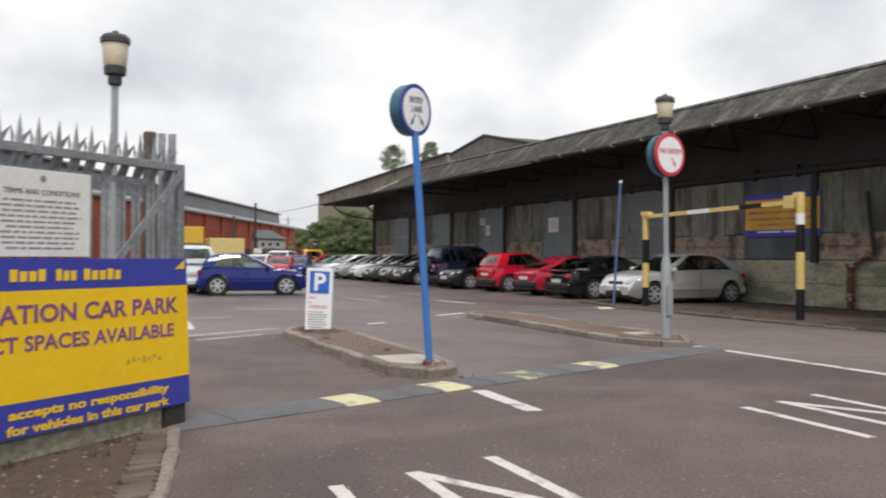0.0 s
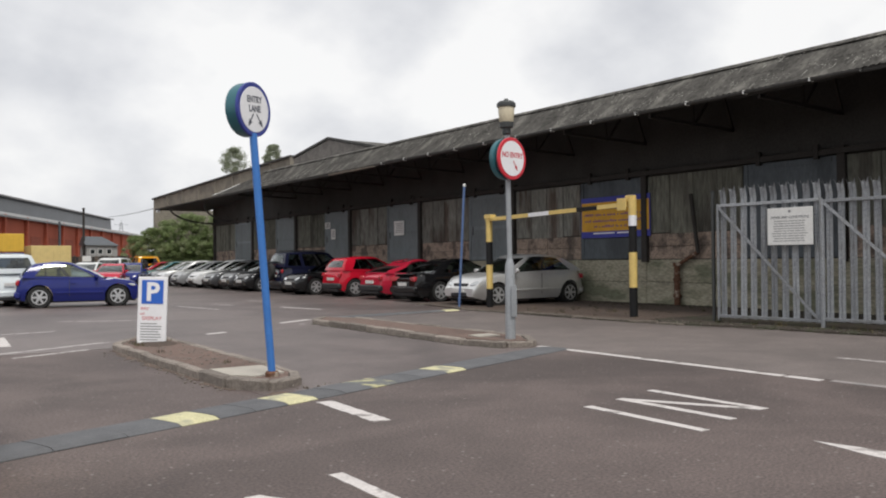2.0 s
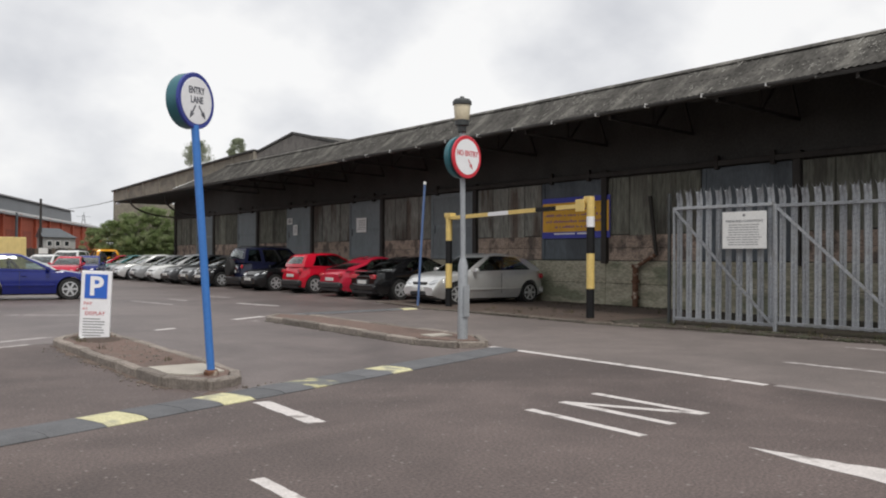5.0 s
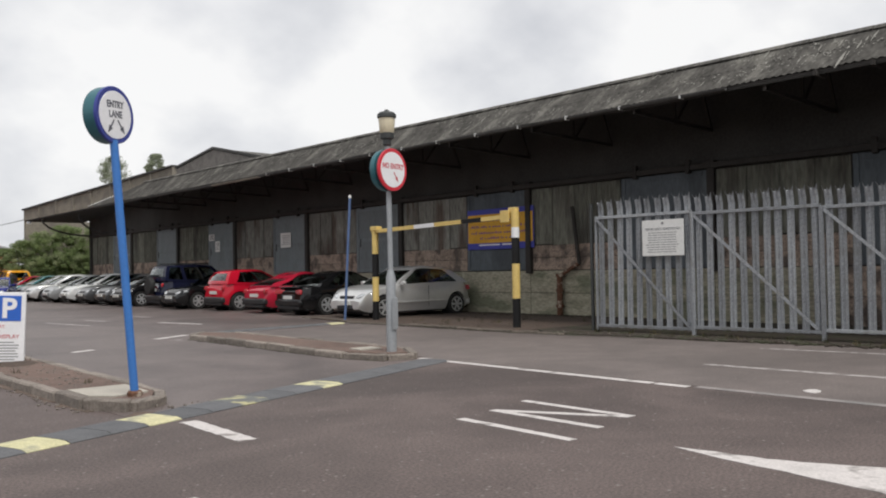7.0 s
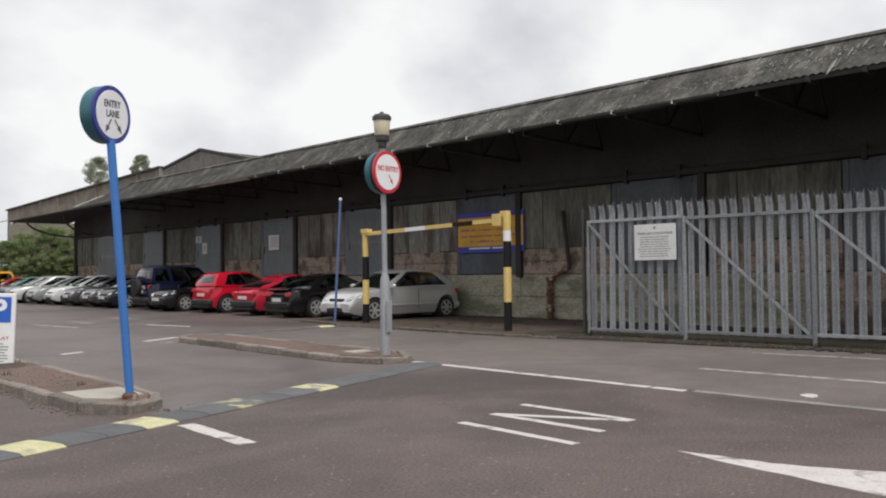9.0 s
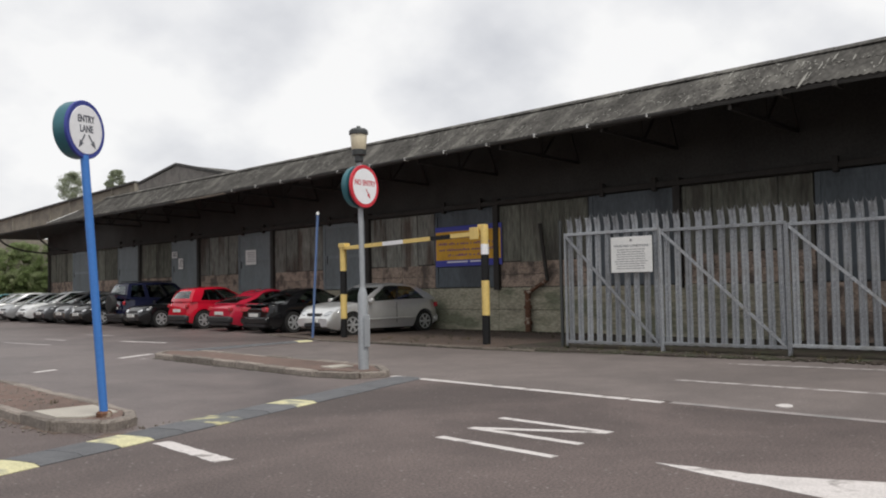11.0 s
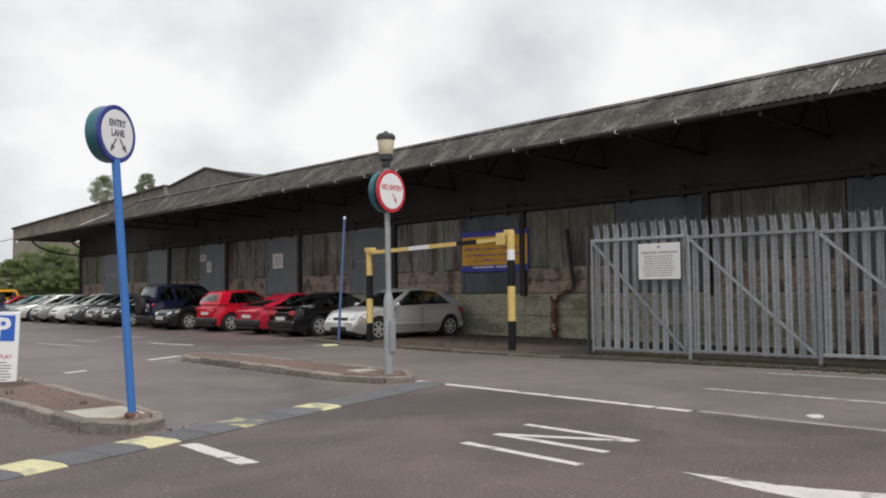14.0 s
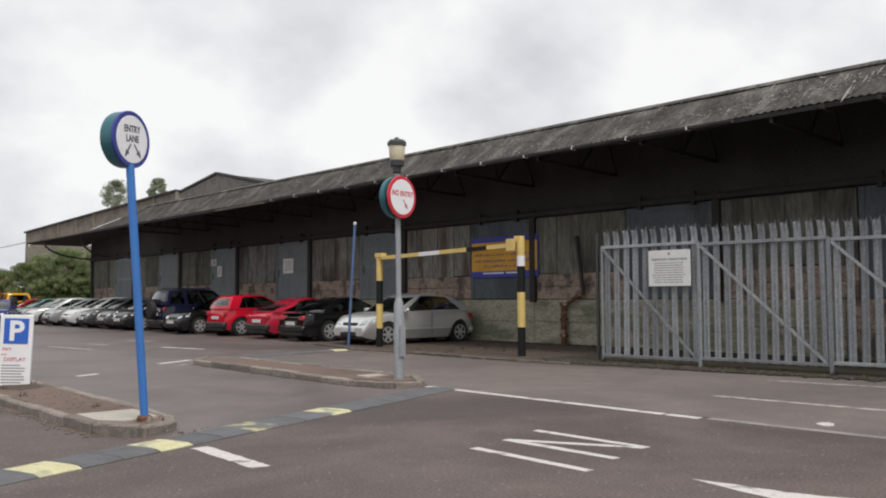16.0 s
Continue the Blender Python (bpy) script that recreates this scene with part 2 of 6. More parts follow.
GUTTER = mat("gutter_iron", (0.06, 0.058, 0.055), 0.7, vary=0.3, bump=0.2)
PARAPET = mat("stained_concrete_parapet", (0.25, 0.225, 0.185), 0.95, vary=0.25, scale=0.9, fine=12, bump=0.3, second=(0.15, 0.135, 0.115), second_at=(0.5, 0.66))
RUST = mat("rusty_pipe", (0.13, 0.062, 0.036), 0.85, vary=0.4, scale=5, fine=30, bump=0.4, second=(0.32, 0.27, 0.22), second_at=(0.56, 0.64))
# Roof slate made paler: the skylight on the hip is in the colour.
SLATE = mat("weathered_skylit_slate", (0.21, 0.195, 0.18), 0.9, vary=0.3, scale=1.2, fine=10, bump=0.3, second=(0.14, 0.13, 0.12), second_at=(0.5, 0.62))
RED_BRICK = mat("red_brick", (0.36, 0.085, 0.045), 0.9, vary=0.18, scale=0.3, fine=6, bump=0.1)
SHED_ROOF = mat("grey_shed_roof", (0.24, 0.24, 0.24), 0.8, vary=0.15, scale=0.2, fine=4, bump=0.1)
SHED_DARK = mat("dark_glazing_band", (0.08, 0.09, 0.10), 0.4, vary=0.2, scale=0.4, fine=5, bump=0.05)
TIMBER = mat("old_timber", (0.11, 0.09, 0.07), 0.9, vary=0.35, scale=3, fine=30, bump=0.4, stretch=(3, 3, 0.3))
YELLOW_BOX = mat("yellow_container_paint", (0.66, 0.42, 0.05), 0.5, vary=0.1, bump=0.05)
CREAM_BOX = mat("cream_container_paint", (0.66, 0.52, 0.22), 0.5, vary=0.1, bump=0.05)
GREY_HUT = mat("grey_hut_wall", (0.36, 0.36, 0.35), 0.8, vary=0.12, bump=0.1)
LEAF = mat("bush_leaf", (0.24, 0.31, 0.13), 0.7, vary=0.4, scale=0.8, fine=6, bump=0.0, second=(0.33, 0.37, 0.22), second_at=(0.5, 0.6))
LEAF_D = mat("tree_leaf", (0.34, 0.38, 0.26), 0.7, vary=0.35, scale=1.2, fine=6, bump=0.0, second=(0.24, 0.26, 0.19), second_at=(0.5, 0.6))
BARK = mat("bark", (0.09, 0.075, 0.06), 0.9, vary=0.3, bump=0.3)
GRASS = mat("grass_blade", (0.065, 0.066, 0.034), 0.8, vary=0.3, scale=2, fine=10, bump=0.0, second=(0.17, 0.14, 0.075), second_at=(0.5, 0.62))
EARTH = mat("damp_mossy_earth", (0.046, 0.035, 0.027), 0.95, vary=0.4, scale=2.5, fine=30, bump=0.9, second=(0.035, 0.037, 0.02), second_at=(0.48, 0.6))
DIRT_DARK = mat("dark_littered_earth", (0.092, 0.064, 0.050), 0.95, vary=0.5, scale=5, fine=40, bump=0.9, second=(0.055, 0.042, 0.034), second_at=(0.48, 0.60))
BRICK_PAVE = mat("paving_brick", (0.115, 0.096, 0.080), 0.9, vary=0.25, bump=0.4, per_object=0.3)
TYRE = mat("tyre_rubber", (0.018, 0.018, 0.018), 0.8, vary=0.2, bump=0.2)
ALLOY = mat("alloy_wheel", (0.55, 0.56, 0.57), 0.35, 0.5, vary=0.1, bump=0.03)
GLASS_DARK = mat("tinted_car_glass", (0.025, 0.03, 0.033), 0.04, vary=0.1, bump=0.0, spec=0.5)
GLASS_DARK.node_tree.nodes["Principled BSDF"].inputs["IOR"].default_value = 1.6
CAR_GLASS = mat("clear_car_glass", (0.44, 0.51, 0.50), 0.0, vary=0.03, bump=0.0)
CAR_GLASS.node_tree.nodes["Principled BSDF"].inputs["Transmission Weight"].default_value = 1.0
CAR_GLASS.node_tree.nodes["Principled BSDF"].inputs["IOR"].default_value = 1.62
CABIN_TRIM = mat("dark_car_upholstery", (0.028, 0.028, 0.03), 0.85, vary=0.2, bump=0.1)
TRIM = mat("black_plastic_trim", (0.022, 0.022, 0.024), 0.55, vary=0.15, bump=0.1)
LENS = mat("headlamp_glass", (0.62, 0.64, 0.66), 0.1, 0.2, vary=0.1, bump=0.0, coat=0.6)
TAIL = mat("red_tail_lamp", (0.42, 0.02, 0.03), 0.15, vary=0.1, bump=0.0, coat=0.6)
PLATE = mat("number_plate", (0.68, 0.68, 0.66), 0.4, vary=0.05, bump=0.0)
UNDER = mat("car_underside", (0.012, 0.012, 0.012), 0.9, vary=0.1, bump=0.0)


def car_paint(name, color, metal=0.0):
    return mat(name, color, 0.30 if metal else 0.10, metal, vary=0.05, scale=1.5, fine=8, bump=0.0, coat=0.7 if metal else 0.0)


def leafy(m, light):
    """Lets part of the light through a leaf."""
    n, l = m.node_tree.nodes, m.node_tree.links
    b, out = n["Principled BSDF"], n["Material Output"]
    tr = n.new("ShaderNodeBsdfTranslucent")
    mx = n.new("ShaderNodeMixShader"); mx.inputs[0].default_value = light
    src = b.inputs["Base Color"].links[0].from_socket
    l.new(src, tr.inputs[0]); l.new(b.outputs[0], mx.inputs[1]); l.new(tr.outputs[0], mx.inputs[2]); l.new(mx.outputs[0], out.inputs[0])


for m in (LEAF, LEAF_D, GRASS):
    leafy(m, 0.5)


# ---------------------------------------------------------------- mesh helpers
def put(bm, name, material, parent=None, label="", smooth=False):
    me = bpy.data.meshes.new(name)
    bm.normal_update()
    bm.to_mesh(me)
    bm.free()
    me.materials.append(material)
    if smooth:
        for p in me.polygons:
            p.use_smooth = True
        me.set_sharp_from_angle(angle=radians(38))
    ob = new(name, me)
    if parent is not None:
        ob.parent = parent
    if label:
        tagged(ob, label)
    return ob


def part(name, bm, material, parent, label="", smooth=False):
    return put(bm, name, material, parent, label, smooth)


def thing(name, at, label, category, group="", kind="", turn=0.0):
    ob = new(name)
    ob.empty_display_size = 0.1
    ob.matrix_world = pose(at[0], at[1], at[2], 0, 0, turn)
    return tagged(ob, label, category, group, kind)


def box(bm, x0, y0, z0, x1, y1, z1, bevel=0.0, m=None):
    r = bmesh.ops.create_cube(bm, size=1.0)
    vs = r["verts"]
    for v in vs:
        v.co = Vector(((x0 + x1) / 2 + v.co.x * (x1 - x0), (y0 + y1) / 2 + v.co.y * (y1 - y0), (z0 + z1) / 2 + v.co.z * (z1 - z0)))
    if m is not None:
        bmesh.ops.transform(bm, matrix=m, verts=vs)
    if bevel:
        es = list({e for v in vs for e in v.link_edges})
        bmesh.ops.bevel(bm, geom=es, offset=bevel, segments=1, affect="EDGES")
    return bm


def bx(*a, bevel=0.0, m=None):
    return box(bmesh.new(), *a, bevel=bevel, m=m)


def tube(bm, a, b, r0, r1=None, seg=14, caps=True):
    a, b = Vector(a), Vector(b)
    r1 = r0 if r1 is None else r1
    d = b - a
    m = Matrix.Translation((a + b) / 2) @ d.to_track_quat("Z", "Y").to_matrix().to_4x4()
    bmesh.ops.create_cone(bm, cap_ends=caps, segments=seg, radius1=r0, radius2=r1, depth=d.length, matrix=m)
    return bm


def tb(a, b, r0, r1=None, seg=14):
    return tube(bmesh.new(), a, b, r0, r1, seg)


def bar(bm, a, b, w, h):
    """A rectangular bar from a to b, w wide and h high."""
    a, b = Vector(a), Vector(b)
    d = b - a
    q = d.to_track_quat("X", "Z").to_matrix().to_4x4()
    return box(bm, -d.length / 2, -w / 2, -h / 2, d.length / 2, w / 2, h / 2, m=Matrix.Translation((a + b) / 2) @ q)


def lathe(bm, prof, seg=20, m=None):
    """Turns a profile of (radius, z) round the z axis."""
    rings = []
    for r, z in prof:
        rings.append([bm.verts.new((r * math.cos(2 * math.pi * i / seg), r * math.sin(2 * math.pi * i / seg), z)) for i in range(seg)])
    for a, b in zip(rings, rings[1:]):
        for i in range(seg):
            bm.faces.new((a[i], a[(i + 1) % seg], b[(i + 1) % seg], b[i]))
    bm.faces.new(rings[0][::-1]); bm.faces.new(rings[-1])
    if m is not None:
        bmesh.ops.transform(bm, matrix=m, verts=bm.verts)
    return bm


def prism(pts, z0, z1, bm=None):
    bm = bm or bmesh.new()
    lo = [bm.verts.new((x, y, z0)) for x, y in pts]
    hi = [bm.verts.new((x, y, z1)) for x, y in pts]
    n = len(pts)
    bm.faces.new(lo[::-1]); bm.faces.new(hi)
    for i in range(n):
        bm.faces.new((lo[i], lo[(i + 1) % n], hi[(i + 1) % n], hi[i]))
    bmesh.ops.recalc_face_normals(bm, faces=bm.faces)
    return bm


def lettering(text, size, material, parent, m, name="lettering", depth=0.002, align="CENTER", squeeze=1.0, label="", bold=0.0):
    """Raised letters in the built-in font; m carries the text's plane, in its parent."""
    cu = bpy.data.curves.new(name, "FONT")
    cu.body, cu.size, cu.align_x, cu.align_y, cu.extrude, cu.offset = text, size, align, "CENTER", depth, bold
    cu.resolution_u = 3
    tmp = new("tmp_text", cu)
    dg = bpy.context.evaluated_depsgraph_get()
    me = bpy.data.meshes.new_from_object(tmp.evaluated_get(dg))
    bpy.data.objects.remove(tmp); bpy.data.curves.remove(cu)
    # one mesh for each word
    src = bmesh.new()
    src.from_mesh(me)
    bpy.data.meshes.remove(me)
    left, pieces = set(src.faces), []
    while left:
        seed = left.pop()
        isle, todo = [seed], [seed]
        while todo:
            for e in todo.pop().edges:
                for f in e.link_faces:
                    if f in left:
                        left.discard(f); isle.append(f); todo.append(f)
        xs = [v.co.x for f in isle for v in f.verts]
        pieces.append((min(xs), max(xs), isle))
    pieces.sort(key=lambda p: p[0])
    words, reach = [], None
    for lo, hi, isle in pieces:
        if reach is None or lo - reach > 0.17 * size:
            words.append([])
            reach = hi
        words[-1] += isle
        reach = max(reach, hi)
    ob = None
    for faces in words:
        out, seen = bmesh.new(), {}
        for f in faces:
            for v in f.verts:
                if v not in seen:
                    seen[v] = out.verts.new(m @ Vector((v.co.x * squeeze, v.co.y, v.co.z)))
            out.faces.new([seen[v] for v in f.verts])
        ob = put(out, name, material, parent, label)
    src.free()
    return ob


def upright(x, y, z, turn):
    """A plane that stands upright, facing -y before the turn about z."""
    return pose(x, y, z, 0, 0, turn) @ pose(0, 0, 0, 90, 0, 0)


# ---------------------------------------------------------------- ground
def sheet(name, pts, z, material, label, category, kind="structure", thick=0.004):
    return tagged(put(prism(pts, z - thick, z), name, material), label, category, "", kind)


bm = bmesh.new()
bmesh.ops.create_grid(bm, x_segments=8, y_segments=8, size=600)
tagged(put(bm, "ground", ASPHALT), "worn grey-brown asphalt of the car park", "ground", "", "structure")
sheet("road", [(8.62, -14), (15.5, -14), (14.7, 5), (14.2, 8), (13.5, 11.2), (13.25, 12), (13.25, 17.4), (8.95, 17.4), (8.9, 10.5), (8.62, 9.8)], 0.004, ASPHALT_NEW, "smoother pale asphalt exit lane beside the gate", "road")
sheet("car_park", [(3.2, 7.55), (8.5, 9.42), (8.93, 17.4), (18.6, 17.41), (18.6, 62), (-40, 62), (-40, 14.5), (3.2, 13.9)], 0.0035, ASPHALT_PALE, "paler asphalt of the parking area", "ground")
# strip of earth between the lane and the warehouse
sheet("verge", [(15.2, -14), (18.8, -14), (18.8, 12.4), (14.2, 12.4), (13.4, 11.4), (13.62, 10.4), (13.72, 9.9), (13.85, 9.2), (13.8, 8.5), (13.95, 7.6), (14.12, 6.9), (14.2, 6.3), (14.34, 5.7), (14.45, 5.0), (14.5, 4.2), (14.62, 3.0), (14.7, 0.0)], 0.03, EARTH, "bare brown earth along the fence foot", "verge", thick=0.03)
sheet("pavement", [(13.3, 12.2), (18.8, 12.4), (18.8, 21.6), (13.9, 21.6), (13.3, 18.4)], 0.035, DIRT_DARK, "dirty low pavement under the height barrier", "pavement", thick=0.035)

KERB_MESH = {}


def kerb_run(parent, pts, width=0.13, top=0.12, piece=0.9, stone=KERB):
    """Kerb stones laid end to end along a line of points."""
    for a, b in zip(pts, pts[1:]):
        a, b = Vector((*a, 0)), Vector((*b, 0))
        n = max(1, round((b - a).length / piece))
        step = (b - a) / n
        key = (round(step.length, 2), width, top, stone.name)
        if key not in KERB_MESH:
            KERB_MESH[key] = []
            for _ in range(4):
                k = bx(-step.length / 2 + 0.007, -width / 2, -0.03, step.length / 2 - 0.007, width / 2, top, bevel=0.018)
                bmesh.ops.subdivide_edges(k, edges=[e for e in k.edges if e.calc_length() > 0.2], cuts=3)
                for v in k.verts:
                    v.co += Vector((random.uniform(-0.004, 0.004), random.uniform(-0.007, 0.007), random.uniform(-0.009, 0.004)))
                me = bpy.data.meshes.new("kerb_stone"); k.to_mesh(me); k.free(); me.materials.append(stone)
                KERB_MESH[key].append(me)
        for i in range(n):
            c = a + step * (i + 0.5)
            o = new("kerb_stone", random.choice(KERB_MESH[key]))
            o.matrix_world = pose(c.x, c.y, random.uniform(-0.018, 0.010), random.uniform(-2.5, 2.5), random.uniform(-0.9, 0.9), math.degrees(math.atan2(step.y, step.x)) + random.uniform(-0.8, 0.8))
            o.parent = parent


def island(outline, fill, label, top, soil):
    t = tagged(put(prism(fill, -0.02, top), "traffic_island", soil), label, "traffic island", "traffic islands", "structure")
    kerb_run(t, outline + [outline[0]], top=top + 0.012, piece=0.8)
    return t


isl1 = [(3.10, 13.6), (3.10, 8.70), (3.36, 8.22), (3.74, 8.38), (3.92, 8.8), (4.05, 14.2), (3.7, 14.75)]
island(isl1, [(3.15, 13.5), (3.15, 8.74), (3.38, 8.32), (3.68, 8.45), (3.86, 8.82), (3.98, 14.1), (3.68, 14.6)], "narrow kerbed island of red-brown grit at the entry lane", 0.10, RED_GRIT)
isl2 = [(7.95, 16.5), (7.78, 10.75), (8.0, 9.95), (8.42, 9.82), (8.85, 10.5), (8.92, 16.4), (8.45, 17.1)]
island(isl2, [(8.02, 16.4), (7.86, 10.8), (8.06, 10.05), (8.40, 9.94), (8.76, 10.55), (8.83, 16.35), (8.45, 16.95)], "long kerbed island of reddish gravel between the lanes", 0.10, RED_GRIT)
for pts in ([(3.17, 9.5), (3.17, 8.86), (3.36, 8.62), (3.76, 8.72), (3.80, 9.48)], [(8.12, 11.1), (8.08, 10.75), (8.5, 10.72), (8.55, 11.08)]):
    tagged(put(prism(pts, 0.09, 0.118), "concrete_slab", CONCRETE), "pale concrete slab set into the island", "slab", "", "structure")
k = tagged(put(prism([(13.32, 12.0), (13.36, 12.0), (13.36, 18.3), (13.32, 18.3)], -0.02, 0.03), "kerb", KERB_DARK), "low worn kerb along the pavement", "kerb", "", "structure")
kerb_run(k, [(13.9, 21.5), (13.75, 19.9), (13.34, 18.4), (13.30, 12.3), (13.5, 11.7), (13.42, 11.0)], top=0.055, width=0.14, stone=KERB_DARK)



def grime(pts, w, material, label):
    """A ragged strip of grit and dirt along a line of points."""
    a_side, b_side = [], []
    for a, b in zip(pts, pts[1:]):
        a, b = Vector(a), Vector(b)
        d = (b - a).normalized(); s = Vector((-d.y, d.x))
        n = max(2, int((b - a).length / 0.15))
        for i in range(n):
            c = a + (b - a) * i / n
            a_side.append(tuple(c + s * w * random.uniform(0.05, 1.0))); b_side.append(tuple(c - s * w * 0.3))
    tagged(put(prism(a_side + b_side[::-1], 0.0005, 0.0052), "gutter_dirt", material), label, "dirt", "", "structure")


grime([(3.06, 8.5), (3.03, 13.7)], 0.16, DIRT, "ragged dirt washed against the kerb")
grime([(7.95, 9.9), (7.70, 10.7), (7.86, 16.6)], 0.13, EARTH, "dark grit lying along the island kerb")
grime([(14.35, 5.0), (13.98, 7.2), (13.72, 9.2), (13.35, 11.0), (13.2, 12.4), (13.25, 18.3)], 0.14, EARTH, "dark grit along the pavement kerb")
grime([(4.15, 8.0), (3.6, 7.85), (3.2, 8.2)], 0.22, DIRT, "ragged dirt at the island's broken tip")
# ---------------------------------------------------------------- road markings


def stroke(name, a, b, w, material, label, z=0.0045):
    a, b = Vector(a), Vector(b)
    d = (b - a).normalized(); s = Vector((-d.y, d.x)) * w / 2
    n = max(2, int((b - a).length / 0.07))
    left, right = [], []
    for i in range(n + 1):
        c = a + (b - a) * i / n
        left.append(tuple(c + s * random.uniform(0.88, 1.05))); right.append(tuple(c - s * random.uniform(0.88, 1.05)))
    return tagged(put(prism(left + right[::-1], 0.0005, z), name, material), label, "road marking", "road markings", "structure")


def in_letters(ox, oy):
    p = lambda x, y: (x + ox, y + oy)
    t = stroke("in_lettering", p(5.335, 5.49), p(5.29, 4.14), 0.10, PAINT_W, "worn white IN lettering painted on the asphalt")
    for a, b, w in ((p(5.87, 5.60), p(5.86, 4.30), 0.10), (p(5.87, 5.58), p(6.46, 4.44), 0.10), (p(6.50, 5.77), p(6.49, 4.42), 0.10)):
        s = stroke("letter_stroke", a, b, w, PAINT_W, "", z=0.005 + 0.0004 * random.random())
        s.parent = t
        for key in ("category", "group", "kind"):
            if key in s:
                del s[key]
    return t


in_letters(0, 0)
in_letters(-4.17, -1.06)
tagged(put(prism([(5.615, 3.43), (5.575, 3.28), (5.545, 3.14), (5.52, 3.06), (5.495, 2.95), (5.485, 2.84), (5.46, 2.72), (5.45, 2.5), (5.40, 2.3), (5.375, 2.1), (5.335, 1.86), (5.29, 1.55), (5.64, 1.58), (5.64, 0.0), (5.86, 0.0), (5.86, 1.58), (6.22, 1.52), (6.10, 1.84), (5.985, 2.08), (5.9, 2.25), (5.83, 2.42), (5.775, 2.52), (5.745, 2.66), (5.70, 2.74), (5.705, 2.85), (5.67, 2.96), (5.675, 3.12), (5.64, 3.25)], 0.0005, 0.0048), "direction_arrow", PAINT_W), "worn white arrow painted on the asphalt", "road marking", "road markings", "structure")
stroke("lane_dash", (3.52, 7.24), (3.47, 6.05), 0.17, PAINT_W, "short white lane dash at the hump")
stroke("lane_line", (8.54, 9.82), (8.50, 5.55), 0.145, PAINT_W, "white lane line leading from the island")
stroke("lane_line", (8.50, 5.5), (8.50, 5.08), 0.14, PAINT_W, "short bright end of the lane line")
stroke("lane_line", (8.56, 5.0), (8.72, -4.0), 0.14, PAINT_WORN, "faded continuation of the lane line")
stroke("lane_line", (10.58, 6.1), (10.76, 1.4), 0.12, PAINT_THIN, "thin worn line in the exit lane")
stroke("lane_line", (13.17, 6.6), (13.62, 3.4), 0.10, PAINT_THIN, "thin worn line beside the fence")
tagged(put(prism([(8.88, 3.82), (9.0, 3.80), (9.10, 3.84), (9.17, 3.92), (9.12, 3.98), (9.0, 3.99), (8.92, 3.92)], 0.004, 0.012), "paint_patch", PAINT_W), "small white paint patch on the lane", "road marking", "road markings", "structure")
for a, b, w in (((7.9, 26.0), (8.25, 23.3), 0.14), ((10.1, 23.2), (10.5, 21.3), 0.16), ((7.45, 17.2), (8.4, 17.75), 0.18), ((5.16, 15.45), (5.62, 15.68), 0.16), ((7.5, 16.5), (7.75, 16.6), 0.14),
                ((3.6, 21.2), (5.3, 20.25), 0.14), ((1.2, 13.95), (3.33, 15.09), 0.14), ((1.6, 13.4), (2.78, 13.97), 0.12), ((0.4, 17.8), (3.0, 18.2), 0.12), ((9.2, 26.5), (9.35, 25.2), 0.14), ((11.0, 28.0), (11.2, 26.4), 0.14), ((1.90, 17.4), (1.75, 15.35), 0.2)):
    stroke("bay_line", a, b, w, PAINT_THIN if w < 0.15 else PAINT_W, "worn white bay line on the asphalt")
for i in range(10):
    y = 20.9 + 2.55 * i
    stroke("bay_line", (13.4, y + 0.1), (15.5, y), 0.09, PAINT_WORN, "worn white bay line between parked cars")


# ---------------------------------------------------------------- speed humps
def hump(a, b, n, yellow, worn, label, h=0.028, w=0.52, cuts=None):
    a, b = Vector((*a, 0)), Vector((*b, 0))
    t = thing("speed_hump", a, label, "speed hump", "speed humps", "structure", math.degrees(math.atan2(b.y - a.y, b.x - a.x)))
    L = (b - a).length / n
    cuts = cuts or tuple(range(n + 1))
    L *= n / cuts[-1]
    prof = [(-w / 2, 0.0), (-w / 2, 0.007), (-w * 0.38, h * 0.86), (-w * 0.2, h), (w * 0.2, h), (w * 0.38, h * 0.86), (w / 2, 0.007), (w / 2, 0.0)]
    for i in range(len(cuts) - 1):
        m = bmesh.new()
        g = 0.004
        f0 = [m.verts.new((cuts[i] * L + g, y, z)) for y, z in prof]
        f1 = [m.verts.new((cuts[i + 1] * L - g, y, z)) for y, z in prof]
        m.faces.new(f0[::-1]); m.faces.new(f1)
        for k in range(len(prof)):
            m.faces.new((f0[k], f0[(k + 1) % len(prof)], f1[(k + 1) % len(prof)], f1[k]))
        bmesh.ops.recalc_face_normals(m, faces=m.faces)
        o = part("hump_section", m, PAINT_Y if i in yellow else RUBBER_WORN if i in worn else RUBBER, t, "yellow painted section" if i in yellow else "")
        o.location.z = random.uniform(-0.002, 0.003)
    return t


hump((0.42, 6.58), (8.46, 9.40), 17, (3, 6, 12), (9,), "rubber speed hump of dark and yellow sections across the entrance", w=0.52,
     cuts=(0, 1, 2.2, 3.2, 3.98, 4.8, 5.62, 6.4, 7.2, 8.05, 8.9, 9.8, 10.8, 11.58, 12.5, 13.5, 14.5, 15.6, 17))
hump((8.95, 17.75), (12.95, 18.25), 8, (7,), (), "low rubber speed hump across the exit lane", h=0.035, w=0.4)

# ---------------------------------------------------------------- warehouse
WX = 18.75
wh = thing("warehouse", (WX, 16.6, 0), "long derelict goods warehouse with sliding doors and deep canopy", "building")
WM = Matrix.Translation((-WX, -16.6, 0))


def wpart(name, bm, material, label="", smooth=False):
    bmesh.ops.transform(bm, matrix=WM, verts=bm.verts)
    return part(name, bm, material, wh, label, smooth)


